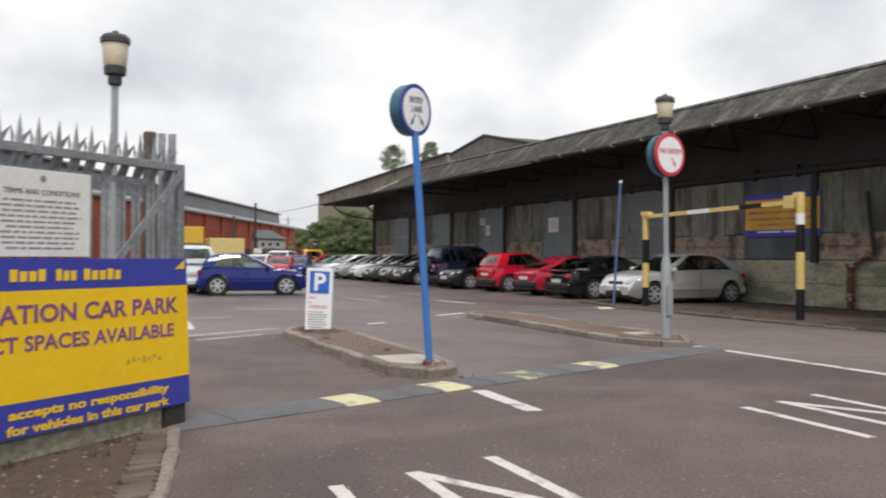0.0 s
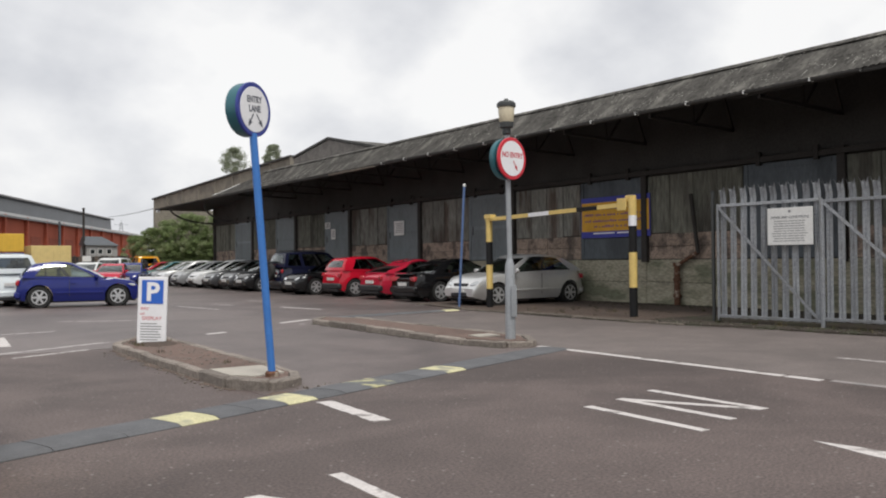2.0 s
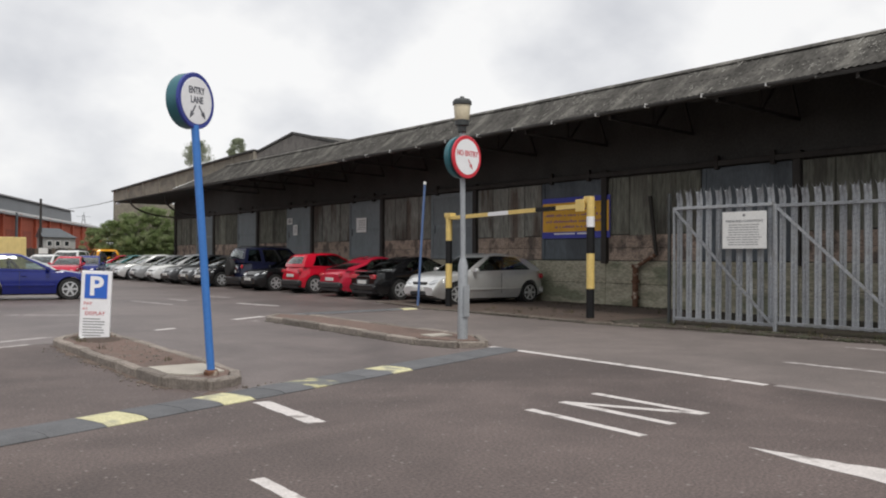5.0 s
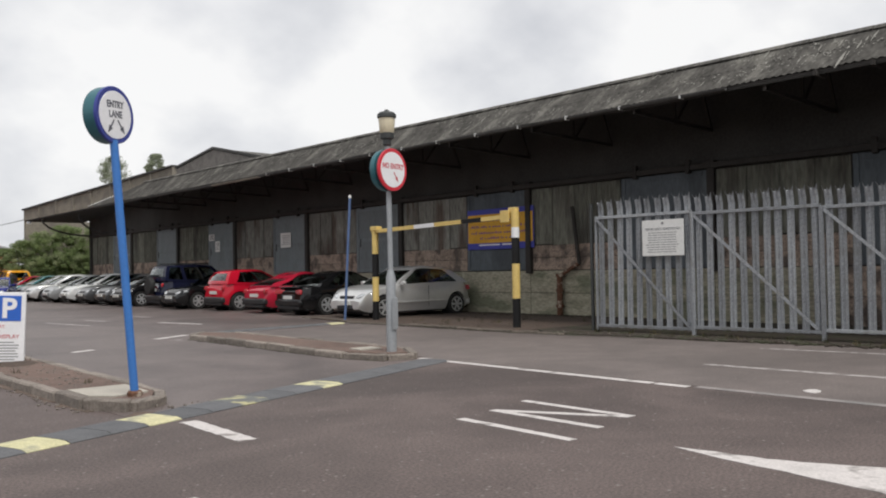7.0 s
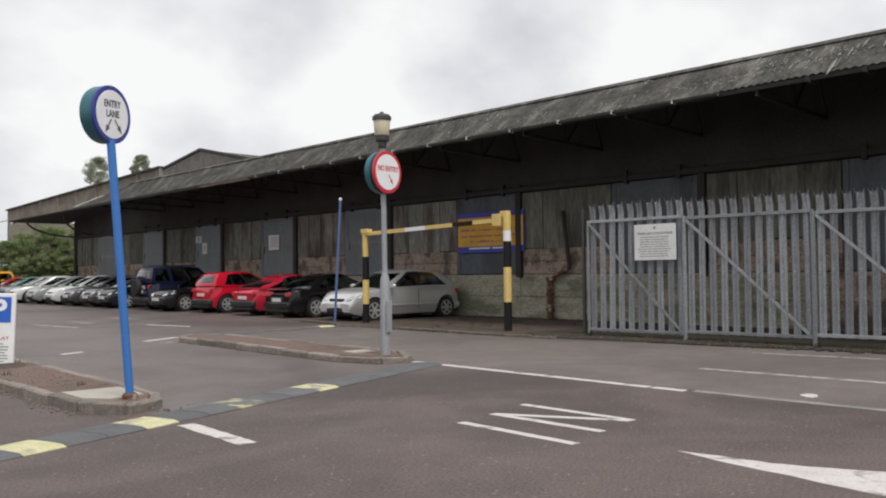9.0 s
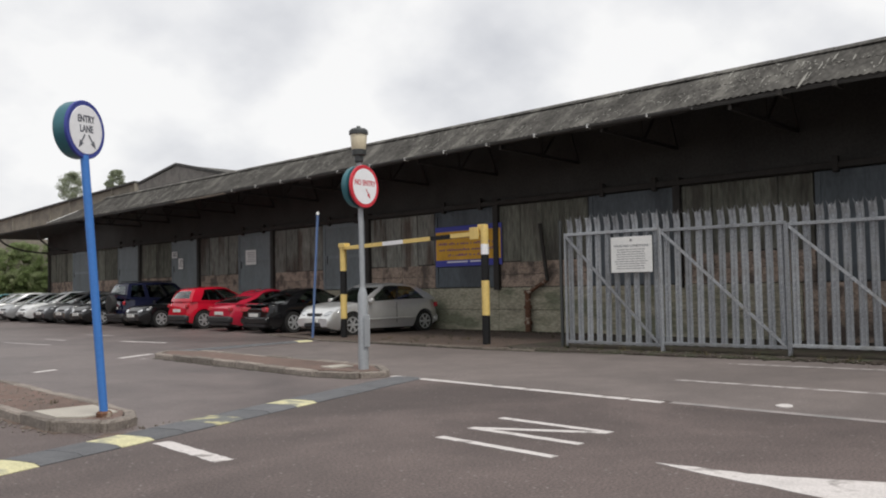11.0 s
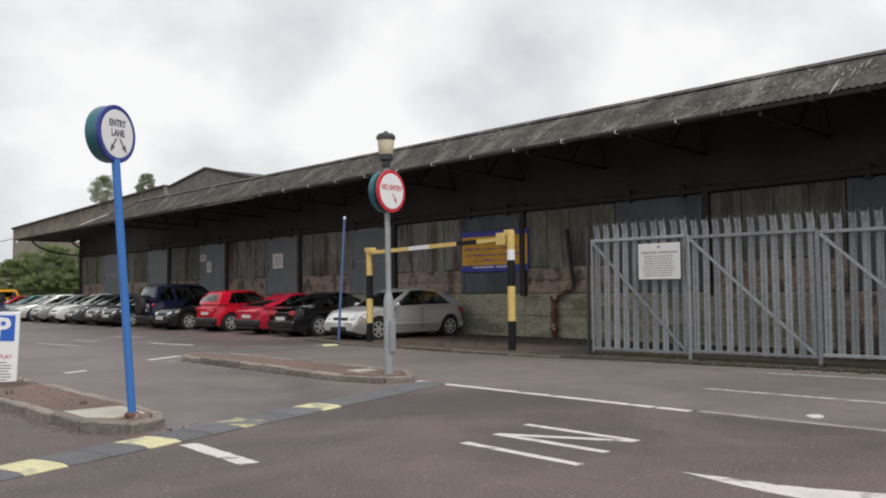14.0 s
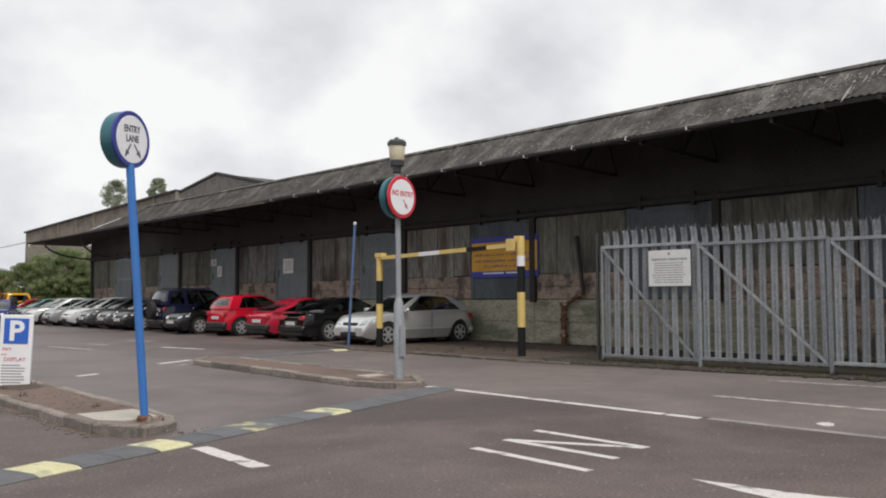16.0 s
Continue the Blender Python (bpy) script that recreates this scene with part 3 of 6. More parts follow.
Y0, Y1 = -19.5, 53.9
COLS = [16.62 + 6.03 * k for k in range(-6, 6)] + [53.2]
wpart("wall", bx(WX + 0.06, Y0, 0, WX + 0.4, Y1, 6.15), WALL_DARK, "dark upper wall with canopy shade in its colour")
wpart("side_wall", bx(WX + 0.06, Y1 - 0.3, 0, WX + 12, Y1, 5.7), PARAPET)
wpart("side_wall", bx(WX + 0.06, Y0, 0, WX + 12, Y0 + 0.3, 5.7), PARAPET)
# plinth in long cast blocks, two courses
for c0, c1, dx in ((0.0, 0.66, 0.0), (0.67, 1.32, 0.015)):
    y = Y0
    while y < Y1 - 0.5:
        L = min(3.01, Y1 - y)
        wpart("plinth_block", bx(WX - 0.03 + dx, y + 0.006, c0, WX + 0.08, y + L - 0.006, c1, bevel=0.01), BRICKISH if y < 7 else PLINTH)
        y += L
for c in COLS:
    wpart("column", bx(WX - 0.13, c - 0.10, 1.25, WX + 0.06, c + 0.10, 3.98, bevel=0.01), BEAM)


def corrugated(y0, y1, z0, z1, x, pitch=0.15, amp=0.022):
    b = bmesh.new()
    n = int((y1 - y0) / pitch * 4)
    rows = [[b.verts.new((x - amp * math.cos(2 * math.pi * i / 4), y0 + (y1 - y0) * i / n, z)) for i in range(n + 1)] for z in (z0, z1)]
    for i in range(n):
        b.faces.new((rows[0][i], rows[0][i + 1], rows[1][i + 1], rows[1][i]))
    r = bmesh.ops.extrude_face_region(b, geom=b.faces[:])
    bmesh.ops.translate(b, vec=(0.02, 0, 0), verts=[v for v in r["geom"] if isinstance(v, bmesh.types.BMVert)])
    bmesh.ops.recalc_face_normals(b, faces=b.faces)
    return b


for i, c in enumerate(COLS[:-1]):
    nxt = COLS[i + 1]
    split = c + (nxt - c) * 0.445
    # sliding door: framed boards
    near = c < 17
    d = wpart("sliding_door", bx(WX - 0.02, c + 0.13, 1.34, WX + 0.05, split, 3.76, bevel=0.008), DOOR_SHADED if near else DOOR_BG, "blue-grey sliding door with its bay's shade in the paint" if near else "blue-grey painted sliding door")
    dm = bmesh.new()
    for yy in (c + 0.20, split - 0.07):
        box(dm, WX - 0.045, yy - 0.06, 1.36, WX - 0.022, yy + 0.06, 3.74)
    for zz in (1.42, 2.55, 3.68):
        box(dm, WX - 0.042, c + 0.27, zz - 0.06, WX - 0.022, split - 0.14, zz + 0.06)
    bmesh.ops.transform(dm, matrix=WM, verts=dm.verts)
    part("door_frame", dm, DOOR_SHADED if near else DOOR_BG, d)
    hm = tube(bmesh.new(), (WX - 0.07, split - 0.3, 2.3), (WX - 0.07, split - 0.3, 2.6), 0.015, seg=6)
    bmesh.ops.transform(hm, matrix=WM, verts=hm.verts)
    part("handle", hm, BEAM, d)
    # fixed panels: corrugated sheets over a rendered dwarf wall
    span = nxt - 0.13 - split
    for j in range(4):
        ya, yb = split + 0.04 + span * j / 4, split + 0.04 + span * (j + 1) / 4 - 0.008
        wpart("wall_sheet", corrugated(ya, yb, 2.08 + random.uniform(-0.03, 0.03), 3.74, WX - 0.01 + random.uniform(-0.008, 0.008)), PLANK_SHADED if c < 15 or c > 33 else PLANK)
    for j in range(2):
        ya = split + 0.04 + span * j / 2
        for zz in (1.34, 1.71):
            wpart("render_block", bx(WX - 0.005 - random.random() * 0.012, ya, zz, WX + 0.05, ya + span / 2 - 0.012, zz + 0.36, bevel=0.008), BRICKISH)
    # roller hangers on the rail
    for yy in (c + 0.6, split - 0.5):
        wpart("hanger", bx(WX - 0.17, yy - 0.06, 3.7, WX - 0.06, yy + 0.06, 4.05, bevel=0.01), BEAM)
wpart("door_rail", bx(WX - 0.15, Y0, 3.78, WX - 0.02, 53.4, 3.92, bevel=0.01), BEAM)

# canopy roof
EX, EZ, RX, RZ = 15.4, 4.957, 18.81, 6.41
MX, MZ = 16.55, 5.803
RY0, RY1 = -19.5, 44.3


def roof_sheet_rows(x0, z0, x1, z1, rows, y0, y1, y1_top, pitch, amp):
    """Corrugated sheets in overlapping rows, as one mesh a row; the end may slant from y1 to y1_top."""
    out = []
    for r in range(rows):
        a, c = r / rows, min(1.0, (r + 1) / rows + 0.02)
        b = bmesh.new()
        n = int((y1 - y0) / pitch * 4)
        lo, hi = [], []
        for i in range(n + 1):
            w = amp * math.cos(2 * math.pi * i / 4)
            for f, row, lap in ((a, lo, 0.012), (c, hi, 0.0)):
                y = y0 + (y1 + (y1_top - y1) * f - y0) * i / n
                sag = -0.022 * math.sin(math.pi * ((y - 1.6) / 6.03 % 1.0)) + 0.010 * math.sin(y * 1.3)
                row.append(b.verts.new((x0 + (x1 - x0) * f, y, z0 + (z1 - z0) * f + w + lap + sag + 0.0039 * (y - 5.8) * f)))
        for i in range(n):
            b.faces.new((lo[i], hi[i], hi[i + 1], lo[i + 1]))
        out.append(b)
    return out


for b in roof_sheet_rows(EX, EZ, MX, MZ, 2, RY0, RY1, 39.2, 0.15, 0.014):
    wpart("roof_slope", b, ROOF, "lichen-spotted corrugated roofing")
b = bmesh.new()
bmesh.ops.convex_hull(b, input=[b.verts.new(v) for v in ((MX, RY0, 5.66), (MX, RY0, 5.70), (MX, 39, 5.78), (MX, 39, 5.82), (RX, RY0, 6.05), (RX, RY0, 6.10), (RX, 39, 6.05), (RX, 39, 6.10))])
wpart("roof_deck", b, ROOF)
for b in roof_sheet_rows(RX + 4.2, EZ - 0.3, RX, 6.08, 2, RY0, RY1 - 5, RY1 - 5, 0.15, 0.014):
    wpart("roof_slope", b, ROOF)
# ridge caps
y = RY0
while y < 38.6:
    b = bmesh.new()
    for run, tip, tilt in ((-0.065, -0.035, -36), (0.10, 0.0, 4)):
        box(b, -0.08, y + 0.005, -0.009, 0.08, y + 1.2, 0.009, m=Matrix.Translation((MX + run, 0, MZ + 0.022 + tip + 0.0039 * (y - 5.2))) @ pose(0, 0, 0, 0, tilt, 0))
    wpart("ridge_cap", b, ROOF)
    y += 1.21
# pale lichen blotches on the roof, a film of thin scabs
lm = bmesh.new()
rnd = random.Random(5)
for i in range(5200):
    f, yy = rnd.random(), rnd.uniform(-10, 38)
    if noise.noise(Vector((f * 3, yy * 0.35, 0))) < 0.02 - 0.25 * (i % 4 == 0):
        continue
    s = rnd.uniform(0.008, 0.024) * (1 if rnd.random() < 0.96 else 1.9)
    run = rnd.uniform(0.7, 2.2) if rnd.random() < 0.93 else rnd.uniform(5, 12)
    pts = []
    for k in range(6):
        a = k * math.pi / 3
        u, v = math.cos(a) * s * run * rnd.uniform(0.5, 1.1), math.sin(a) * s * rnd.uniform(0.4, 1.0)
        g = f + u / 1.43
        pts.append((EX + (MX - EX) * g, yy + v, EZ + (MZ - EZ) * g + 0.036 + 0.0039 * (yy - 5.8) * g))
    if 0.03 < f < 0.9:
        lm.faces.new([lm.verts.new(p) for p in pts])
bmesh.ops.transform(lm, matrix=WM, verts=lm.verts)
tagged(part("lichen", lm, LICHEN, wh, "pale lichen spots on the roof"), "", "", "", "stuff")
b = bmesh.new()
bar(b, (EX + 0.05, 44.32, EZ + 0.04), (EX + 1.6, 44.32, EZ + 0.74), 0.16, 0.05)
wpart("verge_strip", b, SIGN_DIRTY, "pale verge strip at the end of the roof")
# underside, fascia and gutter
b = bmesh.new()
ang = math.degrees(math.atan2(RZ - EZ, RX - EX))
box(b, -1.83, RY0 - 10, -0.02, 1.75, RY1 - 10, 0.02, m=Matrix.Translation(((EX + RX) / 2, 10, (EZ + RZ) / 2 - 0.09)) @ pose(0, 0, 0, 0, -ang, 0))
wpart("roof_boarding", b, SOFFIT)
# fascia in uneven, partly broken lengths
y = RY0
while y < RY1 - 0.2:
    L = min(random.uniform(1.6, 3.2), RY1 - y)
    drop = random.uniform(0.10, 0.13) if y > 7 else random.uniform(0.05, 0.10)
    fb = bmesh.new()
    bmesh.ops.convex_hull(fb, input=[fb.verts.new((EX + xx, yy, EZ + zz)) for xx in (0.03, 0.065) for yy, zz in ((y + 0.005, -0.01), (y + L - 0.005, -0.01), (y + 0.005, -drop), (y + L - 0.005, -drop - random.uniform(-0.03, 0.04)))])
    wpart("fascia_board", fb, BEAM, "weathered fascia board")
    y += L
# pale gutter brackets
for k in range(12):
    y = 9.3 + 1.52 * k
    wpart("gutter_bracket", bx(EX - 0.115, y, EZ - 0.10, EX + 0.02, y + 0.03, EZ - 0.02 + random.uniform(-0.01, 0.01)), SIGN_DIRTY)
# rafter feet where the gutter has gone
for k in range(17):
    y = -9.5 + 1.0 * k
    wpart("rafter_foot", bx(EX - 0.05 - random.random() * 0.05, y, EZ - 0.13, EX + 0.35, y + 0.06, EZ - 0.03), BEAM)
y = 8.3
while y < RY1 - 0.1:
    L = min(1.83, RY1 - y)
    dz = 0.0 if y < 24.8 else -0.03
    g = bmesh.new()
    prof = [(-0.055 * math.cos(a), -0.055 * math.sin(a)) for a in np.linspace(0, math.pi, 7)]
    r0 = [g.verts.new((EX - 0.06 + px, y + 0.004, EZ - 0.045 + dz + pz)) for px, pz in prof]
    r1 = [g.verts.new((EX - 0.06 + px, y + L, EZ - 0.045 + dz + pz + random.uniform(-0.012, 0.012))) for px, pz in prof]
    for k in range(6):
        g.faces.new((r0[k], r0[k + 1], r1[k + 1], r1[k]))
    rr = bmesh.ops.extrude_face_region(g, geom=g.faces[:])
    bmesh.ops.translate(g, vec=(0, 0, 0.008), verts=[v for v in rr["geom"] if isinstance(v, bmesh.types.BMVert)])
    wpart("gutter_length", g, PARAPET if 24.8 < y < 29.6 else GUTTER)
    y += L
# canopy trusses at every column and between
for c in [COLS[0] + 3.015 * k for k in range(0, 21)]:
    if c > RY1 - 1:
        continue
    b = bmesh.new()
    bar(b, (WX, c, 4.72), (EX + 0.1, c, EZ - 0.16), 0.07, 0.08)
    bar(b, (RX, c, RZ - 0.2), (EX + 0.1, c, EZ - 0.14), 0.07, 0.10)
    bar(b, (WX, c, 4.72), (RX - 0.6, c, RZ - 0.45), 0.06, 0.06)
    bar(b, (WX - 1.6, c, 4.70), (RX - 0.6, c, RZ - 0.45), 0.05, 0.05)
    bar(b, (WX - 1.6, c, 4.70), (EX + 1.7, c, EZ + 0.58), 0.05, 0.05)
    wpart("truss", b, BEAM)
for xx, zz in ((EX + 0.9, EZ + 0.27), (EX + 2.2, EZ + 0.80)):
    wpart("purlin", bx(xx - 0.04, RY0, zz - 0.08, xx + 0.04, RY1, zz), BEAM)
# parapet of the end bay, in cast panels, over a flat canopy
A, B = Vector((15.4, 55.5, 0)), Vector((18.7, 41.3, 0))
for i in range(8):
    f0, f1 = i / 8, (i + 1) / 8
    p, q = A.lerp(B, f0), A.lerp(B, f1)
    d = (q - p).normalized(); s = Vector((d.y, -d.x, 0)) * 0.1
    if s.x < 0:
        s = -s
    b = bmesh.new()
    vs = []
    for c, f in ((p + d * 0.012, f0), (q - d * 0.012, f1)):
        top, bot = 5.50 + 1.50 * f, 4.87 + 0.86 * f
        for off in (Vector((0, 0, 0)), s * 2):
            vs.append(b.verts.new(c + off + Vector((0, 0, bot)))); vs.append(b.verts.new(c + off + Vector((0, 0, top))))
    bmesh.ops.convex_hull(b, input=vs)
    wpart("parapet_panel", b, PARAPET, "stained concrete parapet panel")
    pc = bmesh.new()
    bar(pc, q + Vector((-0.02, 0, 4.87 + 0.86 * f1)), q + Vector((-0.02, 0, 5.50 + 1.50 * f1)), 0.12, 0.12)
    wpart("parapet_pier", pc, PARAPET)
b = bmesh.new()
bar(b, A + Vector((0.05, 0.06, 5.54)), B + Vector((0.05, -0.06, 7.04)), 0.34, 0.09)
wpart("parapet_coping", b, GUTTER, "dark coping on the parapet")
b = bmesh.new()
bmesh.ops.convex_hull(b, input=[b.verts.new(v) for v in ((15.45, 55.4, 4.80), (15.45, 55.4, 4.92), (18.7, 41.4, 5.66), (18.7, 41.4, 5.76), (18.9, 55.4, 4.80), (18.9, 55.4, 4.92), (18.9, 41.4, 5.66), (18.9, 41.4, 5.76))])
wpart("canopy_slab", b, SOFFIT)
for yy in (54.6, 50.2):
    b = bmesh.new()
    ex = 15.4 + (55.5 - yy) * 0.2324
    last = None
    for k in range(7):
        a = math.pi / 2 * k / 6
        pt = Vector((WX - (WX - ex - 0.3) * math.sin(a), min(yy, 53.6), 3.9 + (0.95 + (55 - yy) * 0.03) * (1 - math.cos(a))))
        if last is not None:
            bar(b, last, pt, 0.08, 0.10)
        last = pt
    wpart("canopy_bracket", b, BEAM)
wpart("end_wall", bx(17.35, 62.2, 0, 24, 62.5, 5.3), PARAPET, "grey end wall behind the bushes")
tube_b = bmesh.new()
lathe(tube_b, [(0.02, 0), (0.13, 0.02), (0.15, 0.10), (0.05, 0.2)], 10, Matrix.Translation((15.62, 55.2, 4.66)))
wpart("flood_lamp", tube_b, SIGN_W, "small white lamp under the canopy edge")
# higher roof behind
b = bmesh.new()
prof = [(53.4, 8.33), (47.2, 9.12), (39.6, 7.55), (39.6, 6.6), (53.4, 6.6)]
f0 = [b.verts.new((24.0, yy, zz)) for yy, zz in prof]; f1 = [b.verts.new((44.0, yy, zz)) for yy, zz in prof]
b.faces.new(f0); b.faces.new(f1[::-1])
for k in range(5):
    b.faces.new((f0[k], f1[k], f1[(k + 1) % 5], f0[(k + 1) % 5]))
bmesh.ops.recalc_face_normals(b, faces=b.faces)
wpart("rear_roof", b, ROOF, "grey roof of the taller hall behind")
# added thin plate; its paler tone stands for sky light on the hip
b = bmesh.new()
vs = [b.verts.new((xx, yy, zz)) for xx in (23.93, 23.995) for yy, zz in ((53.3, 8.25), (47.2, 9.02), (39.75, 7.48), (39.75, 6.62), (53.3, 6.62))]
bmesh.ops.convex_hull(b, input=vs)
wpart("skylit_hip_plate", b, SLATE, "added plate with the hip's skylight in its slate colour")
b = bmesh.new()
bar(b, (23.97, 53.4, 8.36), (23.97, 47.2, 9.15), 0.2, 0.14); bar(b, (23.97, 47.2, 9.15), (23.97, 39.6, 7.58), 0.2, 0.14)
wpart("verge_board", b, GUTTER)
wpart("rear_wall", bx(24.05, 39.7, 0, 44, 53.3, 6.6), PARAPET)

# rusty downpipe with an elbow, on the plinth
pipe = thing("downpipe", (WX - 0.1, 15.36, 0), "broken rusty cast-iron downpipe leaning on the plinth", "pipe")
for nm, a, bb, r, mt in (("lower_pipe", (-0.06, 0.03, 0.04), (-0.06, 0.02, 1.22), 0.085, RUST), ("elbow", (-0.06, 0.0, 1.16), (-0.08, -0.72, 1.52), 0.055, RUST), ("upper_pipe", (-0.08, -0.72, 1.48), (-0.06, -0.48, 3.12), 0.055, BEAM)):
    part(nm, tb(a, bb, r, seg=12), mt, pipe)
for zz in (0.3, 0.75, 1.18):
    part("collar", lathe(bmesh.new(), [(0.09, zz - 0.05), (0.115, zz - 0.04), (0.115, zz + 0.04), (0.09, zz + 0.05)], 12, Matrix.Translation((-0.06, 0.025, 0))), RUST, pipe)

# notices on the warehouse wall
ws = thing("wall_sign", (WX - 0.06, 17.9, 2.67), "large blue and yellow car park notice on the wall", "sign")
part("board", bx(-0.03, -1.50, -0.66, 0, 1.33, 0.60, bevel=0.005), BAN_B, ws)
part("yellow_panel", bx(-0.036, -1.47, -0.46, -0.031, 1.30, 0.44), BAN_MUSTARD, ws)
for i, (zz, w0) in enumerate(((0.25, 0.95), (0.06, 1.18), (-0.13, 1.15), (-0.30, 0.75))):
    y = -w0
    while y < w0:
        L = random.uniform(0.035, 0.075)
        hh = random.choice((0.05, 0.05, 0.075))
        part("text_bar", bx(-0.040, y, zz - 0.04, -0.0365, min(y + L, w0), zz - 0.04 + hh), BAN_P, ws)
        y += L + random.choice((0.022, 0.03, 0.03, 0.09))
for y0, y1 in ((-0.9, -0.2), (-0.1, 0.8)):
    part("text_bar", bx(-0.035, y0, -0.54, -0.031, y1, -0.50), SIGN_W, ws)


def paper(y, z, w, h, label):
    t = thing("wall_notice", (WX - 0.07, y, z), label, "notice", "wall notices")
    part("sheet", bx(-0.012, -w / 2, -h / 2, 0, w / 2, h / 2), SIGN_DIRTY, t)
    for k in range(6):
        part("text_bar", bx(-0.015, -w * 0.4, h * (0.32 - 0.12 * k) - 0.012, -0.0125, w * random.uniform(0.2, 0.4), h * (0.32 - 0.12 * k) + 0.012), INK_SOFT, t)


paper(30.3, 2.75, 0.80, 0.62, "white notice fixed to a sliding door")
paper(36.4, 2.68, 0.45, 0.50, "torn white paper on a sliding door")
paper(37.0, 3.12, 0.55, 0.30, "faded grey paper on a sliding door")


# unseen plain wall behind the camera, added to keep southern sky off the near bays
tagged(put(bx(8, -10.4, 0, 18.7, -10, 6.5), "sky_block_wall", PARAPET), "unseen stained wall added to block the southern sky", "wall", "", "structure")


# ---------------------------------------------------------------- palisade gates
def pale_mesh(h, w=0.07, barb=0.015):
    """One W-section pale with a splayed three-point head, bending outwards."""
    b = bmesh.new()
    d = 0.27 * w
    sec = [(-w / 2, 0), (-w * 0.28, d), (-w * 0.1, 0.3 * d), (w * 0.1, 0.3 * d), (w * 0.28, d), (w / 2, 0)]
    rows = []
    for z, k, lean in ((0, 1, 0), (h - (0.24 if barb < 0.05 else 0.34), 1, 0), (h - (0.095 if barb < 0.05 else 0.26), 1.0, 0.04)):
        rows.append([b.verts.new((x * k, -y - lean, z)) for x, y in sec])
    for r0, r1 in zip(rows, rows[1:]):
        for i in range(5):
            b.faces.new((r0[i], r0[i + 1], r1[i + 1], r1[i]))
    t = rows[-1]
    if barb > 0.05:
        tip = b.verts.new((0, -0.05, h))
        for i in range(5):
            b.faces.new((t[i], t[i + 1], tip))
        for sg in (-1, 1):
            b.faces.new([b.verts.new(v) for v in ((sg * w * 0.42, -0.02, h - 0.22), (sg * w * 0.30, -0.03, h - 0.15), (sg * w * 0.9, -0.06, h - 0.09))])
    for ids, tip in () if barb > 0.05 else (((0, 1), (-w * 0.64, -0.10, h)), ((2, 3), (0, -0.08, h - 0.035)), ((4, 5), (w * 0.64, -0.10, h))):
        b.faces.new((t[ids[0]], t[ids[1]], b.verts.new(tip)))
    if barb < 0.05:
        b.faces.new((t[1], t[2], b.verts.new((-w * 0.24, -0.06, h - 0.07))))
        b.faces.new((t[3], t[4], b.verts.new((w * 0.24, -0.06, h - 0.07))))
    r = bmesh.ops.extrude_face_region(b, geom=b.faces[:])
    bmesh.ops.translate(b, vec=(0, 0.004, 0), verts=[v for v in r["geom"] if isinstance(v, bmesh.types.BMVert)])
    bmesh.ops.recalc_face_normals(b, faces=b.faces)
    me = bpy.data.meshes.new("pale"); b.to_mesh(me); b.free(); me.materials.append(GALV)
    return me


def gate_leaf(at, turn, width, z0, rail_lo, rail_hi, top, brace, pitch, me, label, foot=None, post_w=0.06, first=0.11):
    """A framed palisade leaf along +x from at; pales on the far side, frame in front (towards -y)."""
    t = thing("palisade_gate", at, label, "gate", "palisade gates", "", turn)
    part("post", bx(0, -0.03, z0, post_w, 0.03, rail_hi + 0.03, bevel=0.004), GALV, t)
    part("post", bx(width - post_w, -0.03, z0, width, 0.03, rail_hi + 0.03, bevel=0.004), GALV, t)
    for zz in (rail_lo, rail_hi):
        part("rail", bx(post_w + 0.005, -0.028, zz - 0.03, width - post_w - 0.005, 0.028, zz + 0.03, bevel=0.004), GALV, t)
    b = bmesh.new()
    bar(b, (brace[0], -0.045, brace[1]), (brace[2], -0.045, brace[3]), 0.012, 0.055)
    part("brace", b, GALV, t)
    n = int((width - 2 * first) / pitch + 0.5)
    for i in range(n + 1):
        o = new("pale", me)
        o.matrix_basis = pose(first + (width - 2 * first) * i / n, 0.055, rail_lo - 0.05 if foot is None else foot, random.uniform(-0.3, 0.3), random.uniform(-0.5, 0.5), random.uniform(-3, 3))
        o.parent = t
    return t


LEAF_Y = (10.94, 8.69, 6.23, 3.83, 1.43, -0.97, -3.37, -5.77)
for i in range(7):
    wd = LEAF_Y[i] - LEAF_Y[i + 1] + 0.003
    gate_leaf((14.5 + 0.0523 * (11 - LEAF_Y[i]), LEAF_Y[i], 0), -87, wd, 0.03, 0.15 + 0.035 * i, 2.44 - 0.035 * i, 2.75, (0.06, 2.40 - 0.035 * i, wd - 0.09, 0.2 + 0.035 * i), 0.2154, pale_mesh(2.735 - 0.08 * i, 0.137), "galvanised palisade gate leaf with diagonal brace", 0.105 + 0.035 * i, 0.036, 0.108)
tp = thing("gate_post", (14.52, 11.01, 0), "dark steel post at the end of the palisade", "post")
part("shaft", bx(-0.03, 0.02, 0, 0.03, 0.08, 2.74, bevel=0.006), LAMP_DARK, tp)
part("cap", bx(-0.035, 0.015, 2.74, 0.035, 0.085, 2.76, bevel=0.004), LAMP_DARK, tp)


